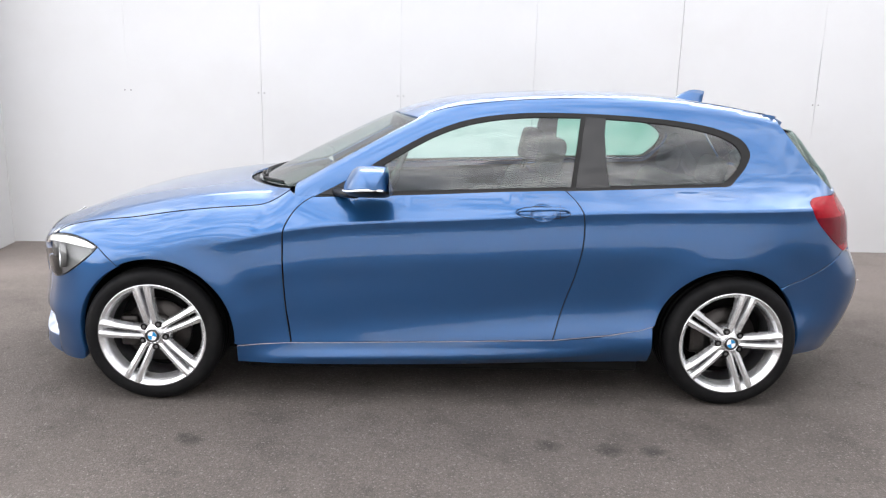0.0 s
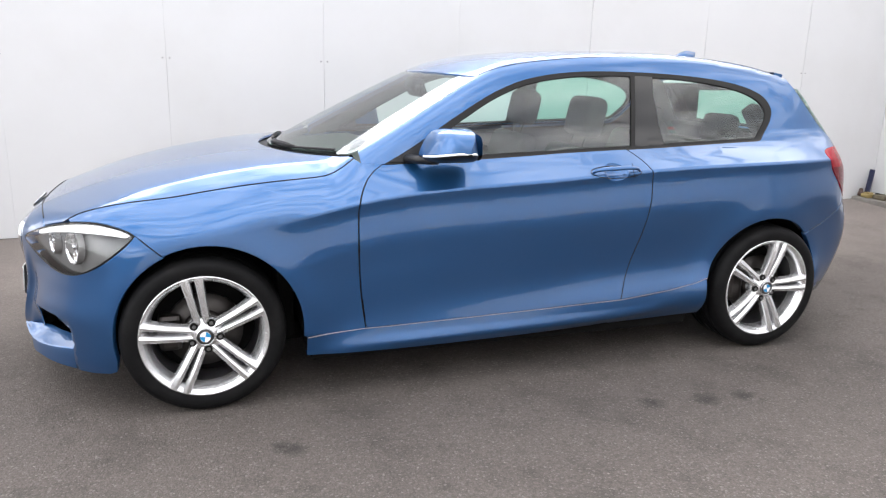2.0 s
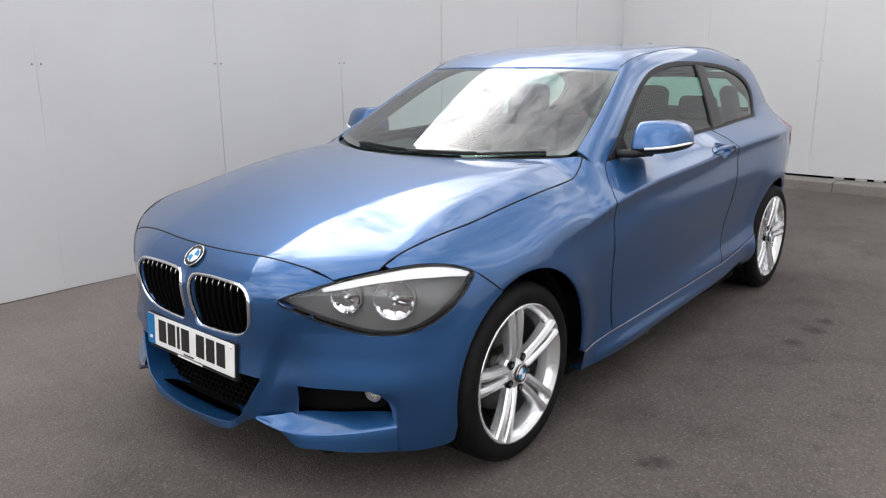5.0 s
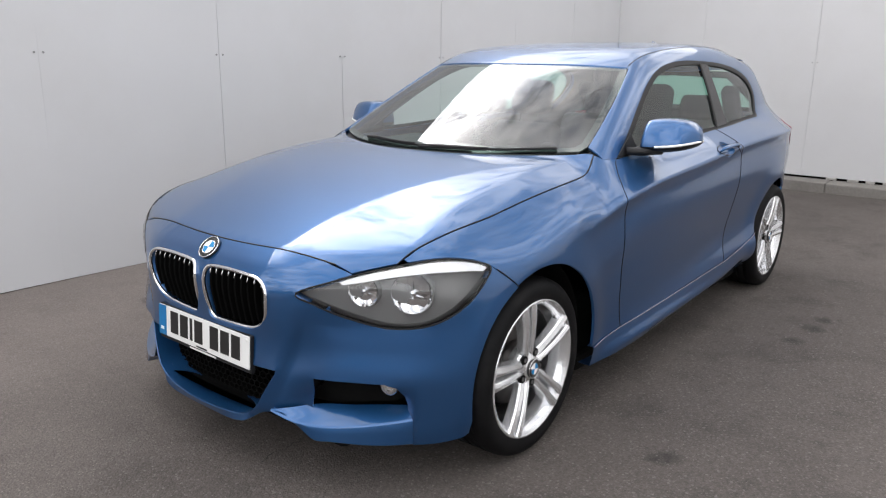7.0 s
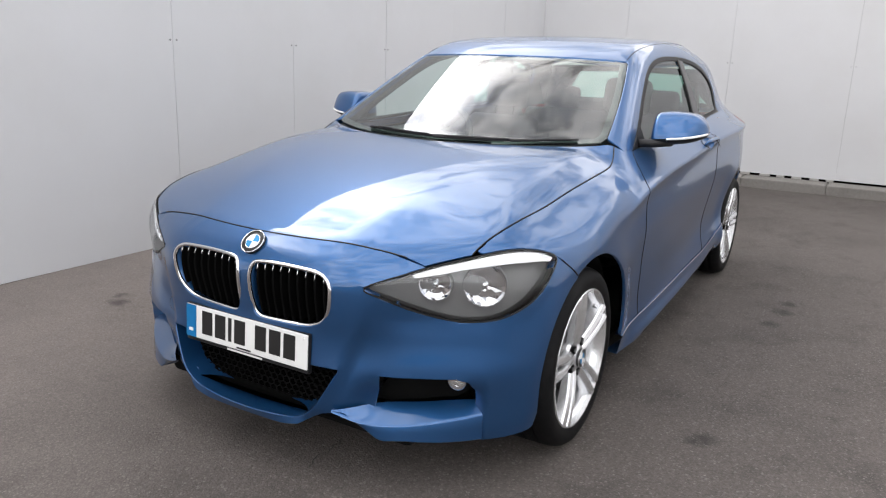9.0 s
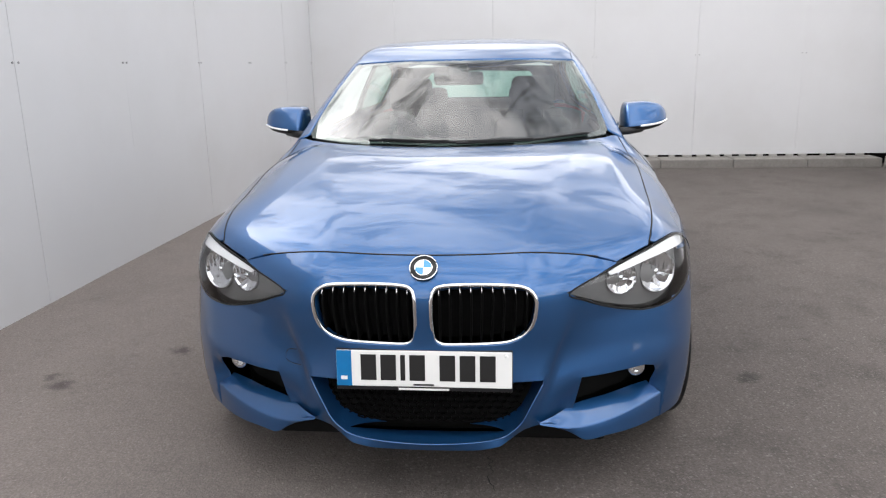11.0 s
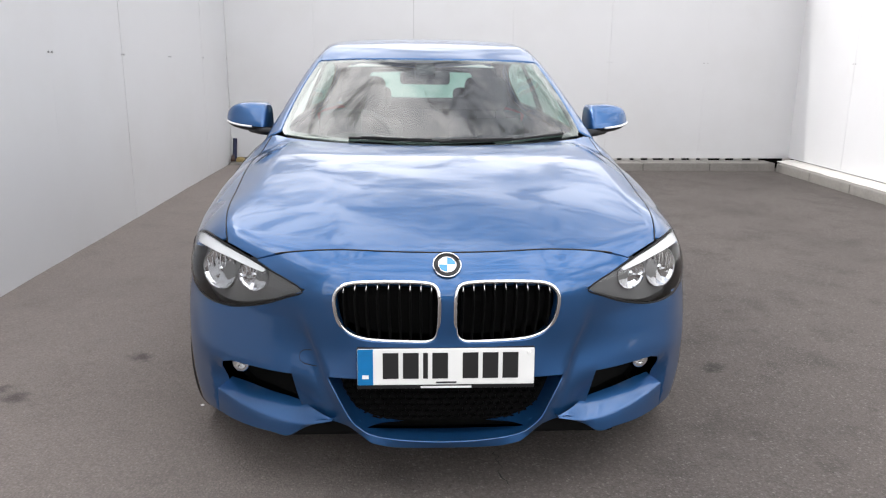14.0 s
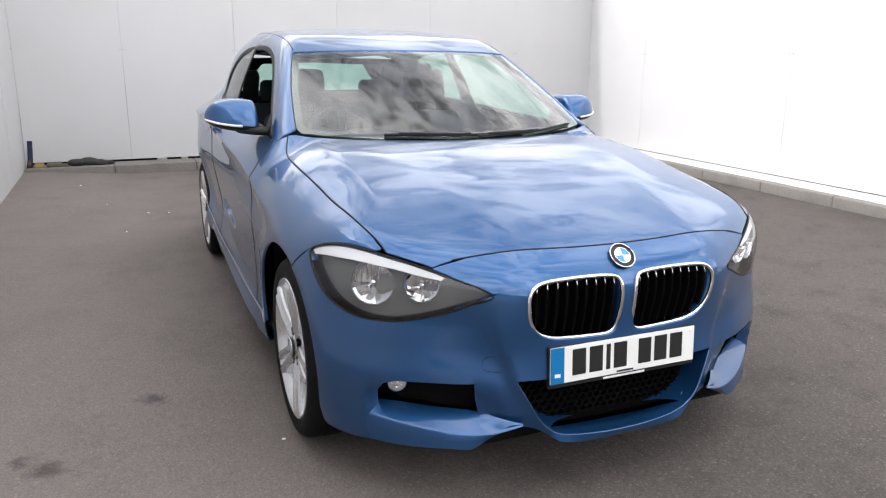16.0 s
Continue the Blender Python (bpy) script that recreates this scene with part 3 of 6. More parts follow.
def clad_wall(name, a, b, low, top, joints, label, inward, sprung=()):
    """A wall of upright white sheets on a dark core; a to b is its foot line, joints the distances from a to the joints; sprung: joint, lowest and highest point of a stretch that gapes."""
    a, b = Vector((*a, 0)), Vector((*b, 0))
    run = (b - a).length
    along = (b - a).normalized()
    side = Vector((-along.y, along.x, 0)) * inward
    m = Matrix(((along.x, side.x, 0, a.x), (along.y, side.y, 0, a.y), (0, 0, 1, 0), (0, 0, 0, 1)))
    bm = bmesh.new()
    box(bm, (0, -0.06, low + 0.01), (run, -0.012, top - 0.02))
    wall = part(name, bm, WALL_DARK)
    wall.matrix_world = m
    tagged(wall, label, "wall", kind="structure")
    cuts = [0.0, *sorted(joints), run]
    for i, (c0, c1) in enumerate(zip(cuts, cuts[1:])):
        n, mz = 10, 44
        out = 0.002 * (i % 2)
        verts, faces = [], []
        for q in range(mz + 1):
            for p in range(n + 1):
                u, v = p / n, q / mz
                z = low + (top - low) * v
                gape = 0.0009 + 0.0009 * max(-0.6, min(1.0, 1.8 * noise.noise((i * 5.1, 0.3, v * 4.3))))
                left, right = gape, gape
                for c, z0, z1 in sprung:
                    if z0 < z < z1:
                        wide = 0.0016 * math.sin(math.pi * (z - z0) / (z1 - z0)) ** 0.5
                        left, right = left + wide * (abs(c - c0) < 0.01), right + wide * (abs(c - c1) < 0.01)
                x = c0 + left + (c1 - c0 - left - right) * u
                swell = 0.004 * noise.noise((x * 1.3 + i * 3.7, z * 0.8, i * 1.9)) * math.sin(math.pi * u)
                verts.append((x, out + swell, z))
        k = n + 1
        faces = [(r * k + c, r * k + c + 1, (r + 1) * k + c + 1, (r + 1) * k + c) for r in range(mz) for c in range(n)]
        base = len(verts)
        rim = [r * k for r in range(mz + 1)] + [mz * k + c for c in range(1, k)] + [r * k + n for r in range(mz - 1, -1, -1)] + [c for c in range(n - 1, 0, -1)]
        for r in rim:
            verts.append((verts[r][0], -0.012, verts[r][2]))
        faces += [(rim[j], rim[(j + 1) % len(rim)], base + (j + 1) % len(rim), base + j) for j in range(len(rim))]
        mesh_ob("panel", verts, [f[::-1] for f in faces], WALL_WHITE, wall, smooth=False)
        if i:
            for dx in (-0.025, 0.025):
                bm = bmesh.new()
                bmesh.ops.create_cone(bm, cap_ends=True, segments=8, radius1=0.007, radius2=0.005, depth=0.006, matrix=Matrix.Translation((c0 + dx, 0.006, 1.36)) @ pose(0, 0, 0, 90))
                part("screw", bm, SCREW, wall)
    return wall


END_X, CORNER_Y = -3.70, -4.975
side_joints = [5.70 - x for x in (-2.624, -1.507, -0.330, 0.803, 2.038, 3.252, 4.44, 5.585)]
clad_wall("wall_side", (5.70, side_y(5.70)), (END_X, side_y(END_X)), 0.04, WALL_TOP, side_joints, "tall white sheet wall with upright joints", 1, [(5.70 - 0.803, 0.78, 1.42), (5.70 - 2.038, 0.42, 0.98), (5.70 - 3.252, 1.25, 1.88)])
back_joints = [y - CORNER_Y for y in (-3.72, -2.455, -1.20, 0.06, 1.30)]
clad_wall("wall_back", (back_x(CORNER_Y), CORNER_Y), (back_x(2.39), 2.39), 0.132, WALL_TOP, back_joints, "white sheet wall above a concrete kerb", 1)
right_joints = [x + 3.4 for x in (-2.93, -1.71, -0.49, 0.73, 1.95, 3.17, 4.38)]
clad_wall("wall_right", (-3.4, right_y(-3.4)), (back_x(CORNER_Y), right_y(back_x(CORNER_Y))), 0.138, WALL_TOP, right_joints, "white sheet wall in bright daylight above a kerb", 1)
clad_wall("wall_return", (END_X, side_y(END_X)), (END_X + 0.05, 1.72), 0.03, WALL_TOP, [], "short white return wall at the corner", 1)


def kerb(name, a, b, depth, inward, label, length=0.915, height=0.105):
    """A line of concrete kerb stones; inward: the side on which their face looks into the yard."""
    a, b = Vector((*a, 0)), Vector((*b, 0))
    run = (b - a).length
    along = (b - a).normalized()
    side = Vector((-along.y, along.x, 0)) * inward
    m = Matrix(((along.x, side.x, 0, a.x), (along.y, side.y, 0, a.y), (0, 0, 1, 0), (0, 0, 0, 1)))
    bm = bmesh.new()
    box(bm, (0, -depth, -0.02), (run, -0.02, height - 0.03))
    ob = part(name, bm, CONCRETE)
    ob.matrix_world = m
    tagged(ob, label, "kerb", kind="structure")
    n = max(1, round(run / length))
    for i in range(n):
        bm = bmesh.new()
        w = 0.003 * noise.noise((i * 2.3, 0.5, 0.1))
        box(bm, (run * i / n + 0.003, -depth, -0.02), (run * (i + 1) / n - 0.003, w, height + w), bevel=0.012)
        part("kerb_stone", bm, CONCRETE, ob)
    return ob


kerb("kerb_back", (back_x(CORNER_Y) - 0.30, CORNER_Y + 0.32), (back_x(2.36) - 0.30, 2.37), 0.36, 1, "low grey concrete kerb under the back wall")
kerb("kerb_right", (-3.4, right_y(-3.4) + 0.30), (back_x(CORNER_Y) - 0.31, right_y(5.38) + 0.30), 0.36, 1, "low concrete kerb catching the sun under the bright wall")


def mortar_bed(a, b):
    """A pale fillet added to paint the kerb's sunlit top, falling from the wall towards the yard, with a rough front
    edge.
    """
    a, b = Vector((*a, 0)), Vector((*b, 0))
    verts, n = [], 120
    for i in range(n + 1):
        p = a.lerp(b, i / n)
        w = 0.225 + 0.025 * noise.noise((i * 0.31, 0.2, 0.7))
        for out, z in ((0.0, 0.128), (w * 0.5, 0.121 + 0.003 * noise.noise((i * 0.7, 1.3, 0))), (w, 0.111), (w + 0.006, 0.103)):
            verts.append((p.x, p.y + out, z))
    faces = [(4 * i + j, 4 * i + j + 1, 4 * i + j + 5, 4 * i + j + 4) for i in range(n) for j in range(3)]
    return tagged(mesh_ob("mortar_bed", verts, [tuple(reversed(f)) for f in faces], KERB_SUN), "pale strip added to paint the sunlit top of the kerb", "mortar", kind="structure")


mortar_bed((-3.4, right_y(-3.4) - 0.02), (5.55, right_y(5.55) - 0.02))


def unseen_wall(name, a, b, top, label):
    """A plain wall, unseen and added to close the yard behind the camera."""
    a, b = Vector((*a, 0)), Vector((*b, 0))
    along = (b - a).normalized()
    bm = bmesh.new()
    box(bm, (0, -0.12, -0.05), ((b - a).length, 0.12, top))
    ob = part(name, bm, DARK_BRICK)
    ob.matrix_world = Matrix.Translation(a) @ Matrix.Rotation(math.atan2(along.y, along.x), 4, "Z")
    return tagged(ob, label, "wall", kind="structure")


unseen_wall("wall_far_south", (-15.0, -13.0), (9.0, -13.0), 1.3, "unseen plain dark wall added across the yard")
unseen_wall("wall_far_west", (-15.0, -13.0), (-15.0, 9.0), 1.5, "unseen plain dark wall added at the yard's end")

# black strips paint the shade in the gaps under the two walls on kerbs, with packers between kerb and sheets
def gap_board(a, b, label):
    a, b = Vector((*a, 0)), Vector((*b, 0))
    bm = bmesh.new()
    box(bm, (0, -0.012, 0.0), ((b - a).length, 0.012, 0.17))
    ob = part("gap_board", bm, MESH_GAP_BLACK)
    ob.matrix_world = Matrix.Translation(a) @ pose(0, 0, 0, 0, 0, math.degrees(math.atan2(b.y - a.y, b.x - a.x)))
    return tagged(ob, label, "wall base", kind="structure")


gap_board((back_x(-4.9) + 0.035, -4.9), (back_x(2.36) + 0.035, 2.36), "black strip standing in for the shade in the gap below the back wall")
gap_board((-3.4, right_y(-3.4) - 0.035), (5.66, right_y(5.66) - 0.035), "black strip standing in for the shade in the gap below the bright wall")
random.seed(5)
y = -4.55
while y < 2.1:
    if y < -2.0 or -1.2 < y < -0.1 or 0.35 < y < 0.95:
        w = random.uniform(0.06, 0.11)
        bm = bmesh.new()
        box(bm, (-0.02, 0.0, 0.106), (0.015 + random.uniform(0, 0.02), w, 0.131), bevel=0.003)
        pk = part("packer_block", bm, PALE_BLOCK)
        pk.matrix_world = Matrix.Translation((back_x(y), y, 0.0))
        tagged(pk, "small grey packer block on the kerb below the wall", "packer", group="packers below the back wall")
    y += random.uniform(0.15, 0.24)

# clutter on the kerb in the corner
bm = bmesh.new()
bmesh.ops.create_cone(bm, cap_ends=True, segments=16, radius1=0.026, radius2=0.026, depth=0.28, matrix=pose(5.47, 2.325, 0.246, 4, 2, 0))
tagged(part("pipe_stub", bm, NAVY, smooth=False), "short navy plastic pipe standing on the kerb", "pipe")
bm = bmesh.new()
box(bm, (5.36, 2.02, 0.103), (5.50, 2.17, 0.148), bevel=0.012)
box(bm, (5.39, 1.96, 0.103), (5.47, 2.04, 0.130), bevel=0.008)
tagged(part("timber_offcut", bm, WOOD), "weathered brown timber offcut lying on the kerb", "timber")
bm = bmesh.new()
box(bm, (5.33, 2.19, 0.103), (5.43, 2.29, 0.146), bevel=0.01)
box(bm, (5.345, 2.205, 0.144), (5.415, 2.275, 0.158), bevel=0.004)
tagged(part("plastic_tub", bm, YELLOW), "small faded yellow tub with a lid on the kerb", "tub")
bm = bmesh.new()
bmesh.ops.create_cone(bm, cap_ends=True, segments=14, radius1=0.030, radius2=0.022, depth=0.06, matrix=pose(5.38, 2.335, 0.135, 0, 8, 0))
bmesh.ops.create_uvsphere(bm, u_segments=12, v_segments=6, radius=0.02, matrix=pose(5.38, 2.335, 0.17))
tagged(part("bottle_cap_piece", bm, RED_PLASTIC, smooth=True), "small dark brown plastic piece beside the tub", "plastic piece")


def rubble(x, y, z, r, seed):
    bm = bmesh.new()
    bmesh.ops.create_icosphere(bm, subdivisions=3, radius=r)
    for v in bm.verts:
        n = noise.noise(v.co * (3.0 / r) * 0.35 + Vector((seed, 0, 0)))
        v.co *= 1 + 0.28 * n
        v.co.z *= 0.55
        v.co.y *= 1.25
    low = min(v.co.z for v in bm.verts)
    for v in bm.verts:
        v.co = v.co + Vector((x, y, z - low * 0.9))
    return tagged(part("rubble_lump", bm, DARK_STONE, smooth=True), "dark lump of rubble lying on the kerb", "rubble", group="rubble on the kerb")


for i, (y, r) in enumerate(((1.87, 0.075), (1.75, 0.085), (1.63, 0.06), (1.54, 0.045))):
    rubble(5.44 + 0.02 * (i % 2), y, 0.100, r, 3.7 * i)

# specks of pale litter on the asphalt
def litter(x, y, r, seed):
    bm = bmesh.new()
    bmesh.ops.create_icosphere(bm, subdivisions=1, radius=r)
    for v in bm.verts:
        v.co *= 1 + 0.3 * noise.noise(v.co * 90 + Vector((seed, 1, 2)))
        v.co.z *= 0.4
        v.co += Vector((x, y, r * 0.3 + float(rise(x, y))))
    return tagged(part("paper_scrap", bm, WHITE_PLATE), "tiny white scrap lying on the asphalt", "scrap", group="white scraps on the ground")


for i, (x, y, r) in enumerate(((-1.40, 0.925, 0.008), (2.89, 1.222, 0.015), (4.38, 1.80, 0.010), (2.86, 1.06, 0.008), (2.18, 1.40, 0.007), (3.35, 1.55, 0.006))):
    litter(x, y, r, i * 2.1)

# a crack in the asphalt before the car's nose
bm = bmesh.new()
pts = []
for k in range(24):
    t = k / 23
    pts.append(Vector((-1.80 - 0.21 * t, -0.172 - 0.02 * t + 0.02 * noise.noise((t * 9, 0.4, 0)), 0.0042)))
for a, b in zip(pts, pts[1:]):
    w = 0.0016 + 0.0014 * noise.noise(a * 30)
    vs = [bm.verts.new(p) for p in (a + Vector((0, w, 0)), a - Vector((0, w, 0)), b - Vector((0, w, 0)), b + Vector((0, w, 0)))]
    bm.faces.new(vs)
tagged(part("ground_crack", bm, GASKET), "thin dark crack in the asphalt before the car", "crack", kind="structure")



# ---- the car: its surface ----
HALF = Spline((-2.12, 0.64), (-1.98, 0.72), (-1.85, 0.776), (-1.7, 0.824), (-1.5, 0.857), (-1.3, 0.872), (-1.0, 0.878), (-0.6, 0.880), (0, 0.876), (0.6, 0.874), (1.0, 0.880), (1.35, 0.878), (1.6, 0.846), (1.8, 0.788), (2.0, 0.690), (2.25, 0.52))
CREASE = Spline((-2.1, 0.56), (-1.6, 0.64), (-1.3, 0.70), (-1.04, 0.756), (-0.72, 0.826), (0.04, 0.888), (0.54, 0.920), (1.04, 0.941), (1.6, 0.952), (2.2, 0.955))
BELT_Z = Spline((-2.1, 0.71), (-1.6, 0.82), (-1.2, 0.90), (-0.9, 0.945), (-0.6, 0.962), (-0.25, 0.974), (0.56, 1.014), (1.29, 1.034), (1.7, 1.045), (2.2, 1.05))
BELT_Y = Spline((-2.1, 0.66), (-1.7, 0.752), (-1.3, 0.772), (-0.9, 0.766), (-0.6, 0.755), (0, 0.745), (0.56, 0.737), (1.0, 0.724), (1.35, 0.702), (1.6, 0.682), (1.9, 0.622), (2.2, 0.53))
LOWER = Spline((-0.02, 0.0), (0.0, 0.0), (0.035, 0.006), (0.09, 0.005), (0.17, 0.0), (0.27, 0.010), (0.38, 0.026), (0.455, 0.031), (0.52, 0.022), (0.575, 0.006), (0.61, 0.002), (0.66, 0.012), (0.72, 0.05), (0.80, 0.12))
SOFT = Spline((-0.02, 0.0), (0.0, 0.0), (0.15, -0.006), (0.35, -0.002), (0.50, 0.012), (0.65, 0.05))
HOOD = Spline((-2.20, 0.60), (-2.10, 0.685), (-2.03, 0.732), (-1.92, 0.784), (-1.71, 0.860), (-1.48, 0.917), (-1.25, 0.955), (-1.02, 0.978), (-0.7, 0.993))
ROOF = Spline((-0.6, 1.220), (-0.3, 1.325), (0.0, 1.402), (0.3, 1.437), (0.65, 1.452), (0.95, 1.450), (1.27, 1.424), (1.6, 1.366), (1.85, 1.307))
NOSE = Spline((0.10, -2.0), (0.16, -2.064), (0.19, -2.086), (0.25, -2.092), (0.31, -2.078), (0.40, -2.055), (0.49, -2.042), (0.60, -2.061), (0.67, -2.059), (0.73, -2.041), (0.80, -2.011))
TAIL = Spline((0.15, 2.03), (0.25, 2.10), (0.36, 2.16), (0.48, 2.20), (0.58, 2.205), (0.68, 2.165), (0.76, 2.13), (0.92, 2.09), (1.0, 2.02), (1.13, 1.88), (1.27, 1.77), (1.40, 1.66))
AXLES = (-1.345, 1.345)
HUB_Z, ARCH_R = 0.317, 0.356
ARCHES, ARCH_Z = (-1.324, 1.318), 0.325


def side_width(x, z):
    w, zc, zb, yb = HALF(x), CREASE(x), BELT_Z(x), BELT_Y(x)
    fade = step01(-1.15, -0.75, x) * (1 - step01(1.55, 2.0, x))
    d = zc - z
    hollow = LOWER(d) * (1 - 0.6 * (1 - step01(-0.7, 0.6, x)) * step01(0.17, 0.35, d))
    low = w - (hollow * fade + SOFT(d) * (1 - fade))
    low = low - 0.036 * (1 - step01(0.26, 0.42, z)) * (1 - step01(-1.90, -1.70, x))
    low = np.where(d < 0, w, low)
    u = np.clip((z - zc) / (zb - zc), 0, 8)
    flat = np.maximum(fade, step01(0.0, 0.5, x))
    sh = w - (w - yb) * (flat * (0.86 * u + 0.14 * u * u) + (1 - flat) * u * u)
    up = z - zb
    high = yb - 0.355 * up - 0.24 * np.maximum(up, 0) ** 2
    soft = 0.010
    t = np.clip((z - zc) / soft, -1, 1)
    blend = 0.5 + 0.75 * t - 0.25 * t ** 3
    y = low * (1 - blend) + sh * blend
    y = np.where(z > zc, smax(y, np.minimum(high, w), 0.012 + 0.09 * step01(1.0, 1.5, x)), y)
    for ax in ARCHES:
        r = np.hypot(x - ax, z - ARCH_Z)
        y = y + 0.014 * np.exp(-((r - ARCH_R) / 0.085) ** 2) * step01(0.15, 0.3, z)
    return y


def top_height(x, y):
    a = np.abs(y)
    r = 0.30 + 0.26 * step01(-2.05, -0.8, x)
    b = (a - r)
    ridge = 0.5 * (b + np.sqrt(b * b + 0.0009))
    edge = 0.5 * (a - 0.632 + np.sqrt((a - 0.632) ** 2 + 0.00012))
    hood = HOOD(x) - 0.03 * y * y - (0.09 - 0.03 * step01(-1.4, -1.0, x)) * ridge - 0.34 * edge * step01(-1.75, -1.40, x)
    wind = 1.338 + 0.50 * (x + 0.27 - 0.48 * y * y) - 0.05 * (x + 0.60) ** 2
    roof = ROOF(x) + 0.004 + 3.0 * np.maximum(-0.45 - x, 0) ** 2 - 0.055 * y * y - 0.06 * a ** 4
    return smin(smax(hood, wind, 0.02), roof, 0.03)


def body(x, y, z):
    """Below zero inside the car's hull."""
    a = np.abs(y)
    k = 0.075 - 0.018 * step01(0.0, 0.4, x) - 0.025 * step01(-0.95, -0.6, x) * (1 - step01(-0.2, 0.1, x))
    f = smax(a - side_width(x, z), (z - top_height(x, y)) * 0.9, k)
    front = NOSE(z) + 0.50 * a ** 2.6 + 0.045 * step01(0.35, 0.65, a) * (1 - step01(0.20, 0.42, z)) - x
    front = front + step01(0.36, 0.60, a) * (0.016 * np.exp(-((z - 0.59) / 0.085) ** 2) - 0.008 * np.exp(-((z - 0.43) / 0.09) ** 2))
    front = front - 0.012 * np.exp(-((a - 0.33) / 0.12) ** 2) * step01(0.42, 0.56, z) + 0.030 * (1 - step01(0.20, 0.42, a)) * (1 - step01(0.24, 0.46, z))
    f = smax(f, front, 0.07)
    back = x - TAIL(z) + (0.48 - 0.26 * step01(0.95, 1.12, z)) * a ** 2.3
    return smax(f, back, 0.08)


def root(fun, lo, hi, n):
    a, b = np.full(n, float(lo)), np.full(n, float(hi))
    for _ in range(42):
        m = 0.5 * (a + b)
        out = body(*fun(m)) > 0
        b, a = np.where(out, m, b), np.where(out, a, m)
    return np.stack(fun(0.5 * (a + b)), 1)


def normal(p, e=0.003):
    x, y, z = p.T
    n = np.stack((body(x + e, y, z) - body(x - e, y, z), body(x, y + e, z) - body(x, y - e, z), body(x, y, z + e) - body(x, y, z - e)), 1)
    return n / np.linalg.norm(n, axis=1)[:, None]


def on_side(q):
    q = np.asarray(q, float)
    p = root(lambda t: (q[:, 0], -t, q[:, 1]), 0.15, 1.1, len(q))
    return p, normal(p)


def on_top(q):
    q = np.asarray(q, float)
    p = root(lambda t: (q[:, 0], q[:, 1], t), 0.45, 1.7, len(q))
    return p, normal(p)


FRONT_AXIS, REAR_AXIS = -1.2, 1.25


TURN_IN = np.linspace(0, 90, 361)
TURN_OUT = TURN_IN + 1.9 * step01(20, 48, TURN_IN) + 0.4 * step01(50, 64, TURN_IN)


def nose_turn(a):
    """From the nose's map to true degrees: the corners are drawn a little further round."""
    return np.sign(a) * np.interp(np.abs(a), TURN_IN, TURN_OUT)


def nose_map(v):
    """A place on the body in the nose's map."""
    a = math.degrees(math.atan2(v[1], FRONT_AXIS - v[0]))
    return (math.copysign(float(np.interp(abs(a), TURN_OUT, TURN_IN)), a), v[2])


def on_front(q):
    """Round the nose: angle from straight ahead in degrees (the near side below zero), height."""
    q = np.asarray(q, float)
    a = np.radians(nose_turn(q[:, 0]))
    p = root(lambda t: (FRONT_AXIS - t * np.cos(a), t * np.sin(a), q[:, 1]), 0.2, 1.3, len(q))
    return p, normal(p)


def on_rear(q):
    q = np.asarray(q, float)
    a = np.radians(q[:, 0])
    p = root(lambda t: (REAR_AXIS + t * np.cos(a), t * np.sin(a), q[:, 1]), 0.2, 1.3, len(q))
    return p, normal(p)


def shift(line, fun, back):
    """A line of one map carried over to another."""
    p, _ = fun(np.array(line))
    return [back(v) for v in p]


car = tagged(new("car"), "blue metallic three-door hatchback with silver alloy wheels", "car")
car.empty_display_size = 0.3

ROOF_EDGE = Spline((-0.15, 0.548), (0.3, 0.538), (0.8, 0.522), (1.3, 0.492), (1.7, 0.455))
HOOD_EDGE = Spline((-1.86, 0.664), (-1.75, 0.692), (-1.6, 0.714), (-1.3, 0.735), (-1.05, 0.748), (-0.9, 0.747), (-0.8, 0.737), (-0.72, 0.712))


def screen_foot(y):
    return -1.0 + 0.60 * y * y


def screen_head(y):
    return -0.27 + 0.40 * y * y


XZ = lambda v: (v[0], v[2])

# hood
XY = lambda v: (v[0], v[1])
hood_front = [(-1.975 + 0.20 * abs(y) ** 2.0, y) for y in np.linspace(-0.51, 0.51, 27)]
hood_lamp = shift([(a, z + 0.007) for a, z in ((37.2, 0.719), (39, 0.728), (41, 0.736), (43, 0.744), (44.5, 0.749))], on_front, XY)
hood_side = [(x, float(HOOD_EDGE(x))) for x in np.linspace(-1.83, -0.725, 23)]
hood_rear = [(screen_foot(y) - 0.045 + 0.02 * abs(y / 0.69) ** 3, y) for y in np.linspace(0.69, -0.69, 27)]
hood_line = hood_front + hood_lamp + hood_side + hood_rear + [(x, -y) for x, y in reversed(hood_side)] + [(x, -y) for x, y in reversed(hood_lamp)]
hood = sheet("hood", [(x, y * 0.9955) for x, y in hood_line], on_top, PAINT, car, step=0.035, label="smooth blue bonnet with two faint ridges")

# roof
roof_head = [(screen_head(y) + 0.012, y) for y in np.linspace(-0.548, 0.548, 21)]
roof_side = [(x, float(ROOF_EDGE(x))) for x in np.linspace(-0.12, 1.60, 30)]
roof_rear = [(1.74 - 0.40 * abs(y) ** 2, y) for y in np.linspace(0.44, -0.44, 15)]
roof = sheet("roof", roof_head + roof_side + roof_rear + [(x, -y) for x, y in reversed(roof_side)], on_top, PAINT, car, step=0.04, lip=0.02)
sheet("headliner", [(x + 0.05 if x < 0.5 else x - 0.12, y * 0.96) for x, y in roof_head + roof_side + roof_rear + [(x, -y) for x, y in reversed(roof_side)]], on_top, LINER, car, step=0.06, lip=0.0, lift=-0.03, label="pale grey cloth headliner")

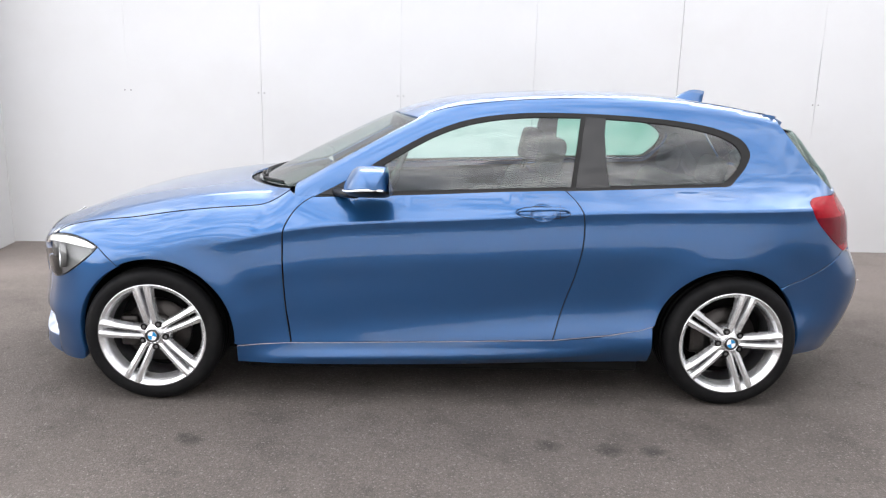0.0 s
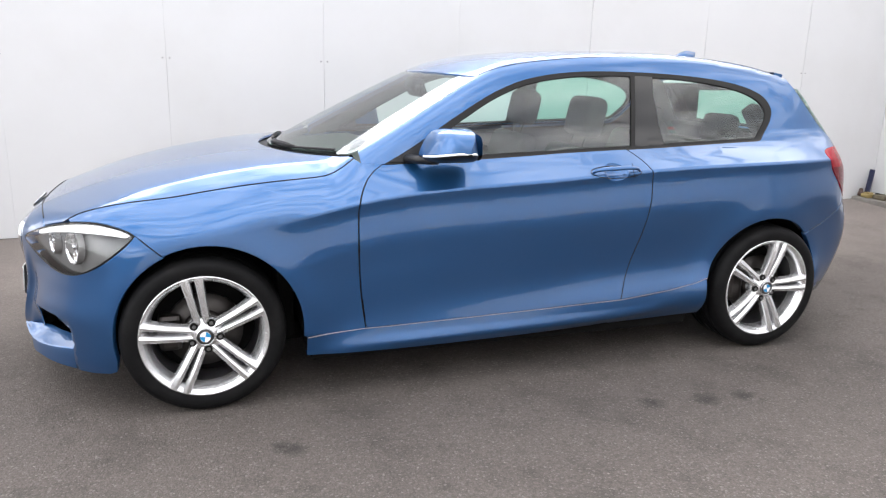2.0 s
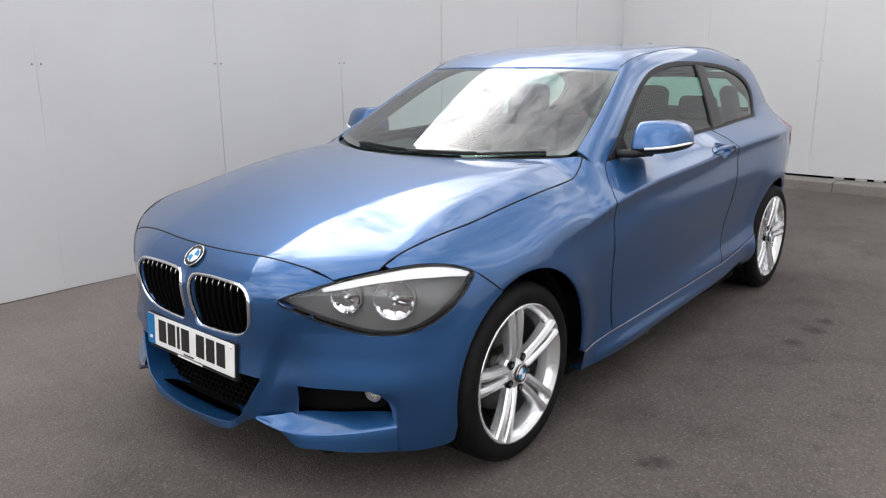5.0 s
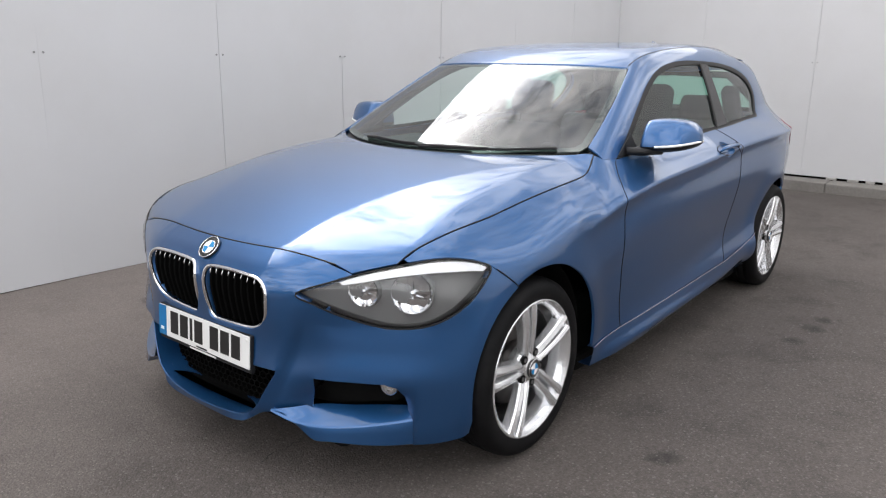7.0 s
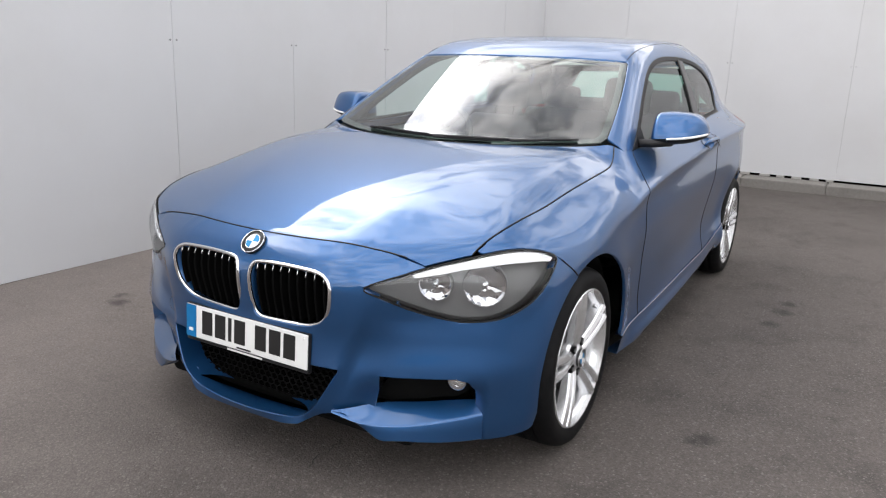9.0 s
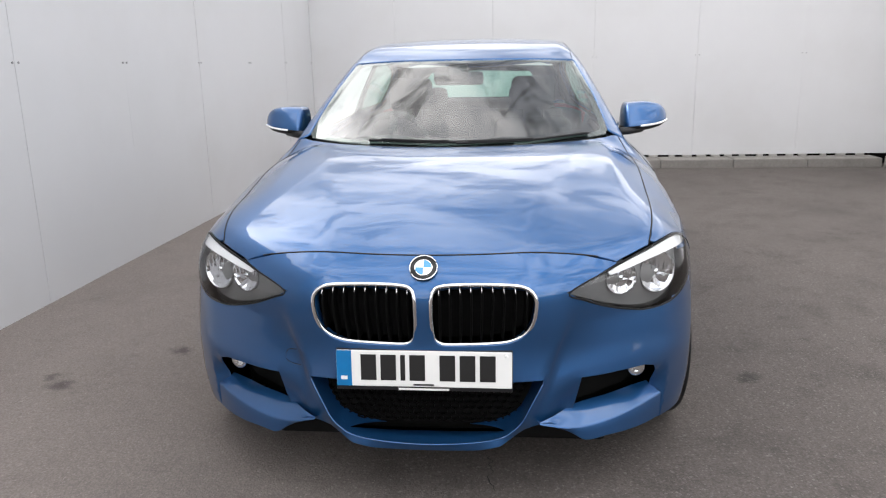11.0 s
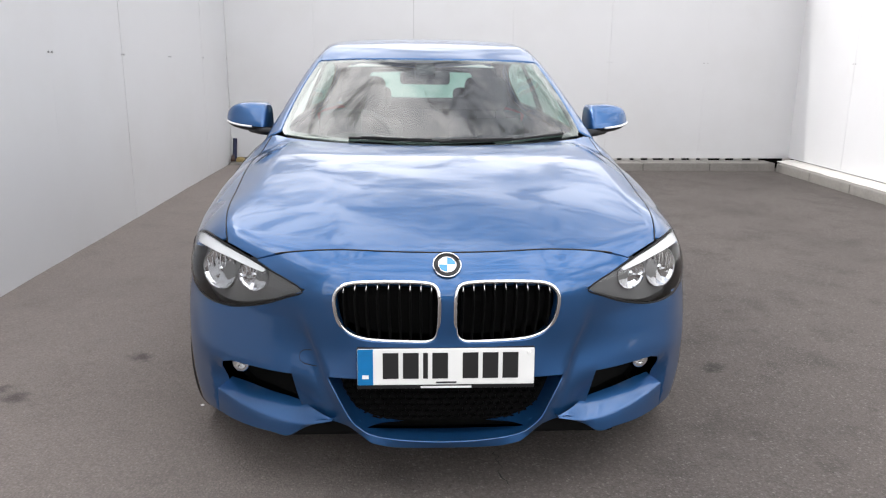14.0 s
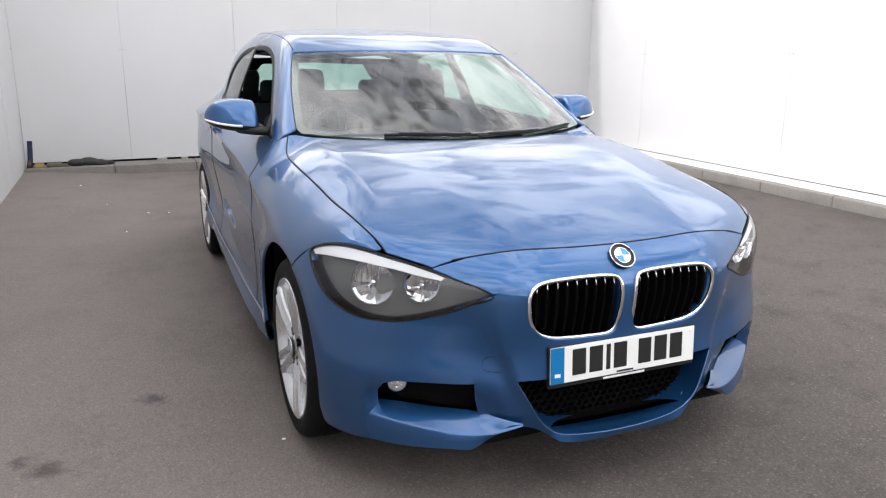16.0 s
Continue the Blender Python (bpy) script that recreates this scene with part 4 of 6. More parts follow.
# windscreen
screen_side = [(-0.70 + (0.56 * t), 0.672 + (0.556 - 0.672) * t + 0.012 * math.sin(math.pi * t)) for t in np.linspace(0, 1, 15)]
screen_line = [(screen_foot(y) , y) for y in np.linspace(-0.66, 0.66, 25)] + screen_side + [(screen_head(y), y) for y in np.linspace(0.54, -0.54, 21)] + [(x, -y) for x, y in reversed(screen_side)]
inner = [(-0.55 + (x + 0.55) * 0.93, y * 0.955) for x, y in screen_line]
windscreen = sheet("windscreen", screen_line, on_top, GLASS_FRONT, car, step=0.04, lip=0.0, lift=-0.003, label="sloping windscreen reflecting a cloudy sky")
windscreen.visible_shadow = False
sheet("screen_band", screen_line, on_top, BLACK_GLOSS, windscreen, holes=[inner], step=0.03, lip=0.0, lift=-0.007, label="black printed edge of the glass")

# flanks
hood_edge_side = shift([(x, -float(HOOD_EDGE(x)) - 0.004) for x in np.linspace(-1.81, -0.725, 27)], on_top, XZ)
arch_f = arc(ARCHES[0], ARCH_Z, ARCH_R + 0.006, -5, 115)
fender_front = [(-1.480, 0.650), (-1.520, 0.684), (-1.560, 0.718)] + shift([(a, z + 0.006) for a, z in ((-63.0, 0.727), (-61.5, 0.738), (-59.5, 0.749), (-57, 0.758), (-54.5, 0.764), (-52, 0.765), (-49.4, 0.762), (-47, 0.757))], on_front, XZ)
door_front = curve([(-0.708, 0.300), (-0.728, 0.45), (-0.738, 0.62), (-0.738, 0.75), (-0.731, 0.83), (-0.697, 0.897), (-0.655, 0.938), (-0.612, 0.962)], 5)
fender_line = fender_front + hood_edge_side + [(-0.70, 0.965), (-0.618, 0.965)] + [(x - 0.004, z) for x, z in reversed(door_front[:-1])] + [(-0.952, 0.288)] + arch_f
CREASE_LINE = [(x, float(CREASE(x))) for x in np.linspace(-1.2, 2.0, 60)]
CREASES = [[(x, z + e) for x, z in CREASE_LINE] for e in (-0.045, -0.022, -0.009, 0.0, 0.009, 0.022, 0.045)]
BELT_LINE = [(x, float(BELT_Z(x))) for x in np.linspace(-1.2, 2.0, 60)]
fender = sheet("fender", fender_line, on_side, PAINT, car, step=0.028, lines=CREASES)
door_rear = curve([(0.545, 1.010), (0.585, 0.972), (0.611, 0.925), (0.620, 0.86), (0.615, 0.763), (0.590, 0.63), (0.559, 0.524), (0.503, 0.327)], 5)
belt = [(x, float(BELT_Z(x)) - 0.004) for x in np.linspace(-0.60, 0.54, 20)]
door_line = door_front[:-1] + belt + door_rear + [(0.1, 0.316)]
CUP = [(0.43 + 0.060 * math.cos(a), 0.921 + 0.038 * math.sin(a)) for a in np.linspace(0, 2 * math.pi, 29)[:-1]]
door = sheet("door", [(-0.08 + (x + 0.08) * 0.9935, z + 0.002) for x, z in door_line], on_side, PAINT, car, holes=[CUP], step=0.028, lines=CREASES, label="blue frameless door")

open_top = curve([(-0.604, 0.966), (-0.50, 1.018), (-0.394, 1.080), (-0.259, 1.160), (-0.071, 1.259), (0.114, 1.321), (0.35, 1.352), (0.638, 1.356), (0.953, 1.343), (1.217, 1.312), (1.378, 1.262), (1.433, 1.198), (1.420, 1.140), (1.378, 1.086), (1.334, 1.046), (1.300, 1.036)], 6)
rail = shift([(x, -float(ROOF_EDGE(x)) - 0.003) for x in np.linspace(1.58, -0.14, 30)], on_top, XZ)
pillar = shift([(x, -y - 0.006) for x, y in reversed(screen_side)], on_top, XZ)
arch_r = arc(ARCHES[1], ARCH_Z, ARCH_R, 167, 48)
TAIL_SEAM = [(1.590, 0.598), (1.670, 0.620), (1.760, 0.662), (1.830, 0.706), (1.884, 0.742)]
LAMP_EDGE = [(1.886, 0.750), (1.812, 0.798), (1.728, 0.874), (1.680, 0.934), (1.668, 0.968), (1.682, 0.990), (1.712, 1.001), (1.765, 1.006), (1.832, 1.008)]
quarter_line = ([(0.508, 0.329), (0.77, 0.357), (0.90, 0.381)] + arch_r + curve(TAIL_SEAM, 5) + curve(LAMP_EDGE, 3) + [(1.838, 1.016)]
                + curve([(1.838, 1.020), (1.735, 1.13), (1.645, 1.250), (1.60, 1.31)], 4) + rail + pillar + [(-0.70, 0.968)] + open_top + [(0.93, 1.022), (0.556, 1.008)] + [(x + 0.004, z) for x, z in door_rear[1:]])
quarter = sheet("side_frame", quarter_line, on_side, PAINT, car, step=0.028, lines=CREASES + [BELT_LINE], label="blue body side with windscreen pillar and rear quarter")

SILL_DROP = Spline((-0.01, 0.0), (0.0, 0.0), (0.018, 0.001), (0.032, 0.003), (0.062, 0.015), (0.072, 0.016), (0.085, 0.011), (0.115, 0.0))
SILL_TOP = Spline((-0.96, 0.282), (-0.72, 0.296), (0.1, 0.312), (0.5, 0.323), (0.77, 0.351), (0.97, 0.40))


def sill_ledge(q):
    """The skirt swells out below its joint: a ledge that looks up, then a face that turns under, running out at both ends."""
    x, z = q[:, 0], q[:, 1]
    ends = step01(-0.95, -0.45, x) * (1 - step01(0.45, 0.92, x))
    drop = np.minimum(SILL_TOP(x) - z, 0.115) - 0.05 * step01(0.3, 0.97, x) * (SILL_TOP(x) - z)
    return SILL_DROP(drop) * ends


SILL_FOOT = Spline((-0.96, 0.204), (-0.5, 0.201), (0.5, 0.206), (0.97, 0.216))


def side_skirt():
    rows, k = 90, 18
    grid = []
    for i in range(rows):
        x = -0.954 + 1.914 * i / (rows - 1)
        top, foot = float(SILL_TOP(x)), float(SILL_FOOT(x))
        grid += [(x, top + (foot - top) * j / (k - 1)) for j in range(k)]
    grid = np.array(grid)
    p, n = on_side(grid)
    p = p + n * (0.004 + sill_ledge(grid))[:, None]
    verts = [tuple(v) for v in p]
    for i in range(rows):                                    # turned in along the top and under the foot
        a, b = p[i * k], p[i * k + k - 1]
        verts += [(a[0], a[1] + 0.03, a[2] + 0.001), (b[0], b[1] + 0.05, b[2] + 0.002)]
    faces = [(i * k + j, i * k + j + 1, (i + 1) * k + j + 1, (i + 1) * k + j) for i in range(rows - 1) for j in range(k - 1)]
    m = rows * k
    for i in range(rows - 1):
        faces += [(i * k, (i + 1) * k, m + 2 * i + 2, m + 2 * i), (i * k + k - 1, m + 2 * i + 1, m + 2 * i + 3, (i + 1) * k + k - 1)]
    ob = mesh_ob("side_skirt", verts, faces, PAINT, car, "blue sculpted sill skirt")
    ob.data.set_sharp_from_angle(angle=radians(50))
    return ob


sill = side_skirt()
# a thin pale tube paints the highlight along the sill joint
seam_line, seam_n = on_side(np.array(even([(-0.952, 0.284), (-0.72, 0.2985), (0.1, 0.3145), (0.5, 0.3255), (0.77, 0.3535), (0.90, 0.378), (0.964, 0.400)], 0.03, False)))
tube(seam_line + seam_n * 0.006, 0.0019, SILL_GLINT, "sill_seal", sill, "pale painted highlight along the edge of the sill joint", sides=5)
trim_inner = curve([(-0.50, 0.985), (-0.37, 1.062), (-0.24, 1.140), (-0.062, 1.237), (0.118, 1.299), (0.35, 1.331), (0.638, 1.336), (0.948, 1.322), (1.20, 1.288), (1.338, 1.242), (1.390, 1.190), (1.384, 1.140), (1.340, 1.086), (1.306, 1.056), (1.27, 1.049)], 6) + [(0.9, 1.036), (0.3, 1.013), (-0.2, 0.992)]
trim_line = [(x, z - 0.001) for x, z in open_top] + [(0.93, 1.020), (0.556, 1.004), (0.0, 0.985), (-0.25, 0.972)]
trim = sheet("window_surround", trim_line, on_side, GASKET, car, holes=[trim_inner], step=0.022, lip=0.012, lift=-0.001, label="satin black window surround")
post = [(0.572, 1.012), (0.628, 1.340), (0.648, 1.340), (0.592, 1.012)]
sheet("pillar_joint", post, on_side, GASKET, trim, step=0.02, lip=0.006, lift=0.002)
post_black = [(0.590, 1.016), (0.646, 1.338), (0.745, 1.334), (0.735, 1.26), (0.74, 1.10), (0.755, 1.026)]
sheet("centre_pillar", post_black, on_side, BLACK_GLOSS, trim, step=0.03, lip=0.004, lift=0.0)
door_glass_line = curve([(-0.50, 0.983), (-0.37, 1.060), (-0.24, 1.138), (-0.062, 1.240), (0.118, 1.302), (0.35, 1.334), (0.632, 1.339)], 6) + [(0.575, 1.010), (0.1, 1.000), (-0.3, 0.985)]
door_glass = sheet("door_glass", door_glass_line, on_side, GLASS, door, step=0.04, lip=0.0, lift=-0.006, label="lightly tinted side window")
door_glass.visible_shadow = False
quarter_glass_line = [(0.59, 1.012), (0.646, 1.338)] + curve([(0.65, 1.338), (0.948, 1.325), (1.20, 1.291), (1.341, 1.245), (1.394, 1.190), (1.387, 1.138), (1.343, 1.083), (1.308, 1.053), (1.27, 1.045)], 6) + [(0.9, 1.030)]
quarter_glass = sheet("quarter_glass", quarter_glass_line, on_side, GLASS, quarter, step=0.04, lip=0.0, lift=-0.007, label="tinted rear quarter window")
quarter_glass.visible_shadow = False
corner_trim = [(-0.585, 0.972), (-0.49, 1.016), (-0.42, 1.05), (-0.40, 0.985), (-0.45, 0.972)]
sheet("mirror_corner", corner_trim, on_side, BLACK_PLASTIC, trim, step=0.02, lip=0.006, lift=0.004)

# nose
arch_bumper = [(x, z) for x, z in arc(ARCHES[0], ARCH_Z, ARCH_R, 116, 199, 16)]
bumper_side = shift(arch_bumper, on_side, nose_map)
lamp_line = loop([(-27.2, 0.656), (-35.3, 0.708), (-43, 0.744), (-49.4, 0.762), (-54.5, 0.764), (-59.5, 0.749), (-63.2, 0.725), (-61.2, 0.683), (-57.5, 0.630), (-53.5, 0.590), (-49, 0.566), (-43, 0.562), (-36, 0.588), (-30.5, 0.624)], 5)
under_lamp = [(-63.6, 0.722), (-61.6, 0.680), (-57.9, 0.626), (-53.7, 0.585), (-49, 0.561), (-43, 0.557), (-36, 0.583), (-30.0, 0.622), (-26.5, 0.657), (-31.0, 0.684), (-34.8, 0.711), (-37.0, 0.723)]
front_top = shift([(x - 0.0042, y) for x, y in hood_front if abs(y) < 0.505], on_top, nose_map)
lip_left = [(-57, 0.188), (-52, 0.182), (-47.6, 0.182), (-46.6, 0.186), (-40, 0.202), (-33, 0.222), (-30.5, 0.238), (-27, 0.248), (-24, 0.254), (-21, 0.250), (-19, 0.240), (-17.0, 0.222), (-14.5, 0.206), (-10, 0.196), (-6, 0.193)]
half = list(bumper_side[::-1])                                   # from the sill upwards along the arch
arch_edge = [q for q in half if q[1] > 0.218]
left_edge = [(arch_edge[0][0] + 0.5, 0.196)] + arch_edge + under_lamp
full = left_edge + front_top + [(-a, z) for a, z in reversed(left_edge)] + [(-a, z) for a, z in lip_left] + [(0, 0.191)] + lip_left[::-1]
kidney = loop([(1.55, 0.600), (1.6, 0.650), (2.3, 0.681), (4.5, 0.691), (10, 0.694), (16, 0.693), (19.4, 0.689), (21.2, 0.677), (22.1, 0.654), (22.1, 0.618), (21.7, 0.580), (20.6, 0.549), (18.6, 0.528), (15, 0.516), (6, 0.511), (3.4, 0.514), (2.1, 0.530), (1.7, 0.560)], 5)
kidney = [(1.55 + (a - 1.55) * 0.945, z - 0.007) for a, z in kidney]
intake_edge = [(22.8, 0.379), (21.3, 0.337), (20.1, 0.302), (18.8, 0.266), (17.2, 0.240), (14.6, 0.221), (9.5, 0.211)]
intake = curve([(-22.9, 0.392), (-10, 0.394), (0, 0.395), (10, 0.394), (22.9, 0.392)], 5) + curve(intake_edge + [(0, 0.206)] + [(-a, z) for a, z in reversed(intake_edge)], 5)
fog_hole = [(-29.8, 0.386), (-36.5, 0.391), (-42.4, 0.391), (-44.6, 0.379), (-46.0, 0.345), (-46.5, 0.305), (-46.5, 0.282), (-44, 0.270), (-37, 0.266), (-31, 0.266), (-28.9, 0.272), (-29.5, 0.335)]
mirror_line = lambda line: [(-a, z) for a, z in line][::-1]
FLANK = Spline((0.18, 15.8), (0.21, 16.3), (0.236, 17.9), (0.26, 19.3), (0.30, 20.8), (0.38, 23.3), (0.46, 25.2), (0.56, 27.0), (0.64, 28.0))


def nose_shape(q):
    """The raised middle between the two slanting edges, and the chin."""
    a, z = np.abs(q[:, 0]), q[:, 1]
    edge = FLANK(np.clip(z, 0.18, 0.64)) - a
    middle = 0.024 * step01(-1.2, 0.9, edge) * (1 - step01(0.44, 0.64, z))
    chin = 0.010 * np.exp(-((z - 0.200) / 0.012) ** 2) * (1 - step01(15, 19, a))
    fold = 0.530 + 0.0004 * (a - 30)
    apron = 0.007 * (1 - step01(-0.03, 0.045, z - fold)) * step01(27, 34, a) * (1 - step01(46, 62, a))
    sunk = -0.040 * step01(0.0, 7.0, -edge) * (1 - step01(46.6, 47.5, a)) * (1 - step01(0.285, 0.392, z))
    return middle + chin + apron + sunk


fold_lines = [[(s * a, 0.530 + 0.0004 * (a - 30) + e) for a in np.linspace(29, 66, 30)] for s in (-1, 1) for e in (-0.008, 0.034)]
flank_lines = [[(s * (float(FLANK(z)) + e), z) for z in np.linspace(0.19, 0.62, 24)] for s in (-1, 1) for e in (-0.9, 0.15, 1.2)]
end_lines = [[(s * a, z) for z in np.linspace(0.195, 0.272, 8)] for s in (-1, 1) for a in (46.6, 47.5)]
bumper = sheet("front_bumper", full, on_front, PAINT, car, holes=[kidney, mirror_line(kidney), intake, fog_hole, mirror_line(fog_hole)], step=1.1, aspect=55.0, lip=0.035, wave=nose_shape, shallow=(3, 4, 5), lines=flank_lines + fold_lines + end_lines, label="blue sport front bumper with three openings")


EDGE_R = Spline((21.5, 0.928), (26, 0.936), (30, 0.942), (38, 0.952), (44, 0.959), (48.8, 0.965))
EDGE_Z = Spline((21.5, 0.265), (24, 0.253), (27, 0.241), (30, 0.236), (34, 0.238), (38, 0.244), (44, 0.257), (48.8, 0.268))
FOOT_R = Spline((21.5, 0.926), (27, 0.934), (30.2, 0.945), (38, 0.957), (44, 0.962), (48.8, 0.963))
FOOT_Z = Spline((21.5, 0.262), (24, 0.246), (26.5, 0.230), (28.5, 0.210), (30.2, 0.191), (33, 0.188), (38, 0.186), (48.8, 0.184))
BACK_R = Spline((21.5, 0.926), (25.5, 0.908), (29.6, 0.884), (38, 0.885), (44, 0.895), (48.8, 0.915))
BACK_Z = Spline((21.5, 0.267), (29.6, 0.281), (38, 0.287), (48.8, 0.297))


def blade(s):
    """The ledge under a side opening, pointed at its inner end: its top falls forward to a sharp edge, the flat face drops to the foot."""
    verts, rows = [], 46
    for i in range(rows):
        a = 21.5 + 27.9 * i / (rows - 1)
        er, ez, fr, fz = float(EDGE_R(a)), float(EDGE_Z(a)), float(FOOT_R(a)), float(FOOT_Z(a))
        br, bz = float(BACK_R(a)), float(BACK_Z(a))
        prof = [(br, bz), (br * 0.4 + er * 0.6, bz * 0.46 + ez * 0.54), (er - 0.0065, ez + 0.0024), (er - 0.0020, ez), (er, ez - 0.0045), ((er + fr) / 2, (ez + fz) / 2), (fr, fz + 0.003), (fr - 0.003, fz), (fr - 0.05, fz + 0.004)]
        turn = radians(a)
        verts += [(FRONT_AXIS - r * math.cos(turn), s * r * math.sin(turn), z) for r, z in prof]
    k = 9
    faces = [(i * k + j, i * k + j + 1, (i + 1) * k + j + 1, (i + 1) * k + j) for i in range(rows - 1) for j in range(k - 1)]
    faces = faces if s > 0 else [tuple(reversed(f)) for f in faces]
    ob = mesh_ob("bumper_blade", verts, faces, PAINT, bumper, "blue ledge blade below the side opening")
    ob.data.set_sharp_from_angle(angle=radians(40))
    return ob


def intake_lip():
    """The painted bevel that leads from the lower opening's edge back and up to its mesh."""
    ring = even([(22.9, 0.392)] + curve(intake_edge + [(0, 0.206)] + [(-a, z) for a, z in reversed(intake_edge)], 5) + [(-22.9, 0.392)], 0.6, False)
    q = np.array(ring)
    p, n = on_front(q)
    p = p + n * nose_shape(q)[:, None]
    verts, k = [], 6
    for (a, z), v, w in zip(ring, p, n):
        low = 1 - float(step01(0.23, 0.35, z))
        for j in range(k):
            f = j / (k - 1)
            back = 0.085 * f
            up = 0.021 * low * f * (0.5 + 0.5 * f)
            side = -math.copysign(0.006 * f, a) * float(step01(4, 12, abs(a)))
            verts.append((v[0] - w[0] * back + 0.001 * j, v[1] - w[1] * back + side, v[2] + up + 0.0005))
    faces = [(i * k + j, i * k + j + 1, (i + 1) * k + j + 1, (i + 1) * k + j) for i in range(len(ring) - 1) for j in range(k - 1)]
    return mesh_ob("intake_lip", verts, faces, PAINT, bumper, "blue bevelled lip of the lower opening")


intake_lip()
blade(-1)
blade(1)

# tail
REAR = lambda v: (math.degrees(math.atan2(v[1], v[0] - REAR_AXIS)), v[2])
lamp_edge = shift([(x + 0.004, z - 0.003) for x, z in curve(LAMP_EDGE[:-1], 3)], on_side, REAR)
tail_line = lamp_edge + [(-42, 1.000), (-33, 0.992), (-30, 0.95), (-30, 0.88), (-34, 0.80), (-40, 0.745)]
tail_lamp = sheet("tail_light", tail_line, on_rear, RED_LENS, car, step=1.6, aspect=50, lip=0.02, lift=0.002, label="glossy red wrap-around tail lamp")
low_edge = [q for q in lamp_edge if 0.76 < q[1] < 0.915]
sheet("lower_lens", low_edge + [(-33, 0.905), (-33, 0.85), (-37, 0.79)], on_rear, RED_DARK, tail_lamp, step=1.6, aspect=50, lip=0.002, lift=0.0045, label="deep red lower lens")
sheet("white_lens", [(-42.5, 0.915), (-37.5, 0.925), (-36.5, 0.885), (-41, 0.880)], on_rear, ROUNDEL_WHITE, tail_lamp, step=2, aspect=50, lip=0.002, lift=0.006)
seam = shift([(x + 0.004, z - 0.005) for x, z in TAIL_SEAM], on_side, REAR)
arch_tail = shift(arc(ARCHES[1], ARCH_Z, ARCH_R, 45, -14, 14), on_side, REAR)
tail_half = arch_tail[::-1] + seam + [(-38, 0.715), (-30, 0.70), (-20, 0.695)]
sheet("rear_bumper", tail_half + [(-a, z) for a, z in reversed(tail_half)] + [(45, 0.235), (20, 0.245), (-20, 0.245), (-45, 0.235)], on_rear, PAINT, car, step=1.8, aspect=50, lip=0.03)
gate = [(-30, 0.706), (-37, 0.722), (-39, 0.738), (-33, 0.795), (-29, 0.875), (-29, 0.95), (-32, 0.998), (-42, 1.006), (-49, 1.012), (-46.5, 1.026), (-20, 1.03)]
sheet("tailgate", gate + [(-a, z) for a, z in reversed(gate)], on_rear, PAINT, car, step=2.0, aspect=50)
rear_edge = shift([(1.830, 1.020), (1.740, 1.13), (1.650, 1.248), (1.620, 1.288)], on_side, REAR)
rear_line = rear_edge + [(-20, 1.30), (20, 1.30)] + [(-a, z) for a, z in reversed(rear_edge)] + [(20, 1.036), (-20, 1.036)]
rear_hole = [(-40, 1.06), (-36, 1.25), (0, 1.262), (36, 1.25), (40, 1.06), (0, 1.055)]
rear_window = sheet("rear_window", rear_line, on_rear, GLASS, car, step=2.5, aspect=50, lip=0.0, lift=-0.004, label="tinted rear window in the tailgate")
rear_window.visible_shadow = False
sheet("rear_band", rear_line, on_rear, BLACK_GLOSS, rear_window, holes=[rear_hole], step=2.0, aspect=50, lip=0.0, lift=-0.008)

# inner skins of the cabin
sheet("boot_lining", [(-62, 0.70), (-62, 0.985), (0, 1.0), (62, 0.985), (62, 0.70)], on_rear, TRIM_GREY, car, step=5, aspect=50, lip=0.0, lift=-0.045, label="dark lining of the tailgate")
door_card = sheet("door_card", [(x, z) for x, z in door_line], on_side, TRIM_GREY, door, step=0.06, lip=-0.03, lift=-0.075, label="dark moulded door lining")
sheet("side_lining", quarter_line, on_side, TRIM_GREY, quarter, step=0.06, lip=0.0, lift=-0.035, label="dark cabin side lining")

# black channel between hood and glass
cowl_line = [(screen_foot(y) - 0.055, y) for y in np.linspace(-0.655, 0.655, 21)] + [(screen_foot(y) + 0.02, y) for y in np.linspace(0.65, -0.65, 21)]
sheet("scuttle_panel", cowl_line, on_top, BLACK_PLASTIC, car, step=0.03, lip=0.03, lift=-0.018, label="black plastic scuttle below the windscreen")

# panels of the far side
for ob in (fender, sill, tail_lamp):
    twin = mirrored(ob, car)
    for c in ob.children:
        mirrored(c, twin)
trim_r = mirrored(trim, car)
for c in trim.children:
    mirrored(c, trim_r)
door_r = mirrored(door, car)
quarter_r = mirrored(quarter, car)
for a, b in ((door, door_r), (quarter, quarter_r)):
    for c in a.children:
        if c is not door_glass:
            mirrored(c, b).visible_shadow = c.visible_shadow
door_r["label"] = "blue frameless door with its window lowered"


# ---- the car: joints and spoiler ----
def joint(line, project, parent, radius=0.0020, lift=0.0):
    """The dark shadow joint between two panels."""
    p, n = project(np.array(even(line, 0.03, False)))
    return tube(p + n * lift, radius, GASKET, "shut_line", parent, sides=5)


joint(hood_side, on_top, hood)
joint([(x, -y) for x, y in hood_side], on_top, hood)
joint([(x - 0.002, y) for x, y in hood_front], on_top, hood, 0.0026)
for who in (1, -1):
    joint([(x, who * (y + 0.001)) for x, y in roof_side], on_top, roof, 0.0018, -0.0004)
for ob, lines in ((door, (door_front[:-1], door_rear)), (quarter, (TAIL_SEAM,)), (fender, ([(-1.478, 0.648), (-1.518, 0.682), (-1.556, 0.714)],))):
    twin = {door: door_r, quarter: quarter_r}.get(ob) or next(o for o in car.children if o is not ob and o.name.startswith("fender"))
    for line in lines:
        mirrored(joint([(x - 0.002, z) for x, z in line], on_side, ob), twin)


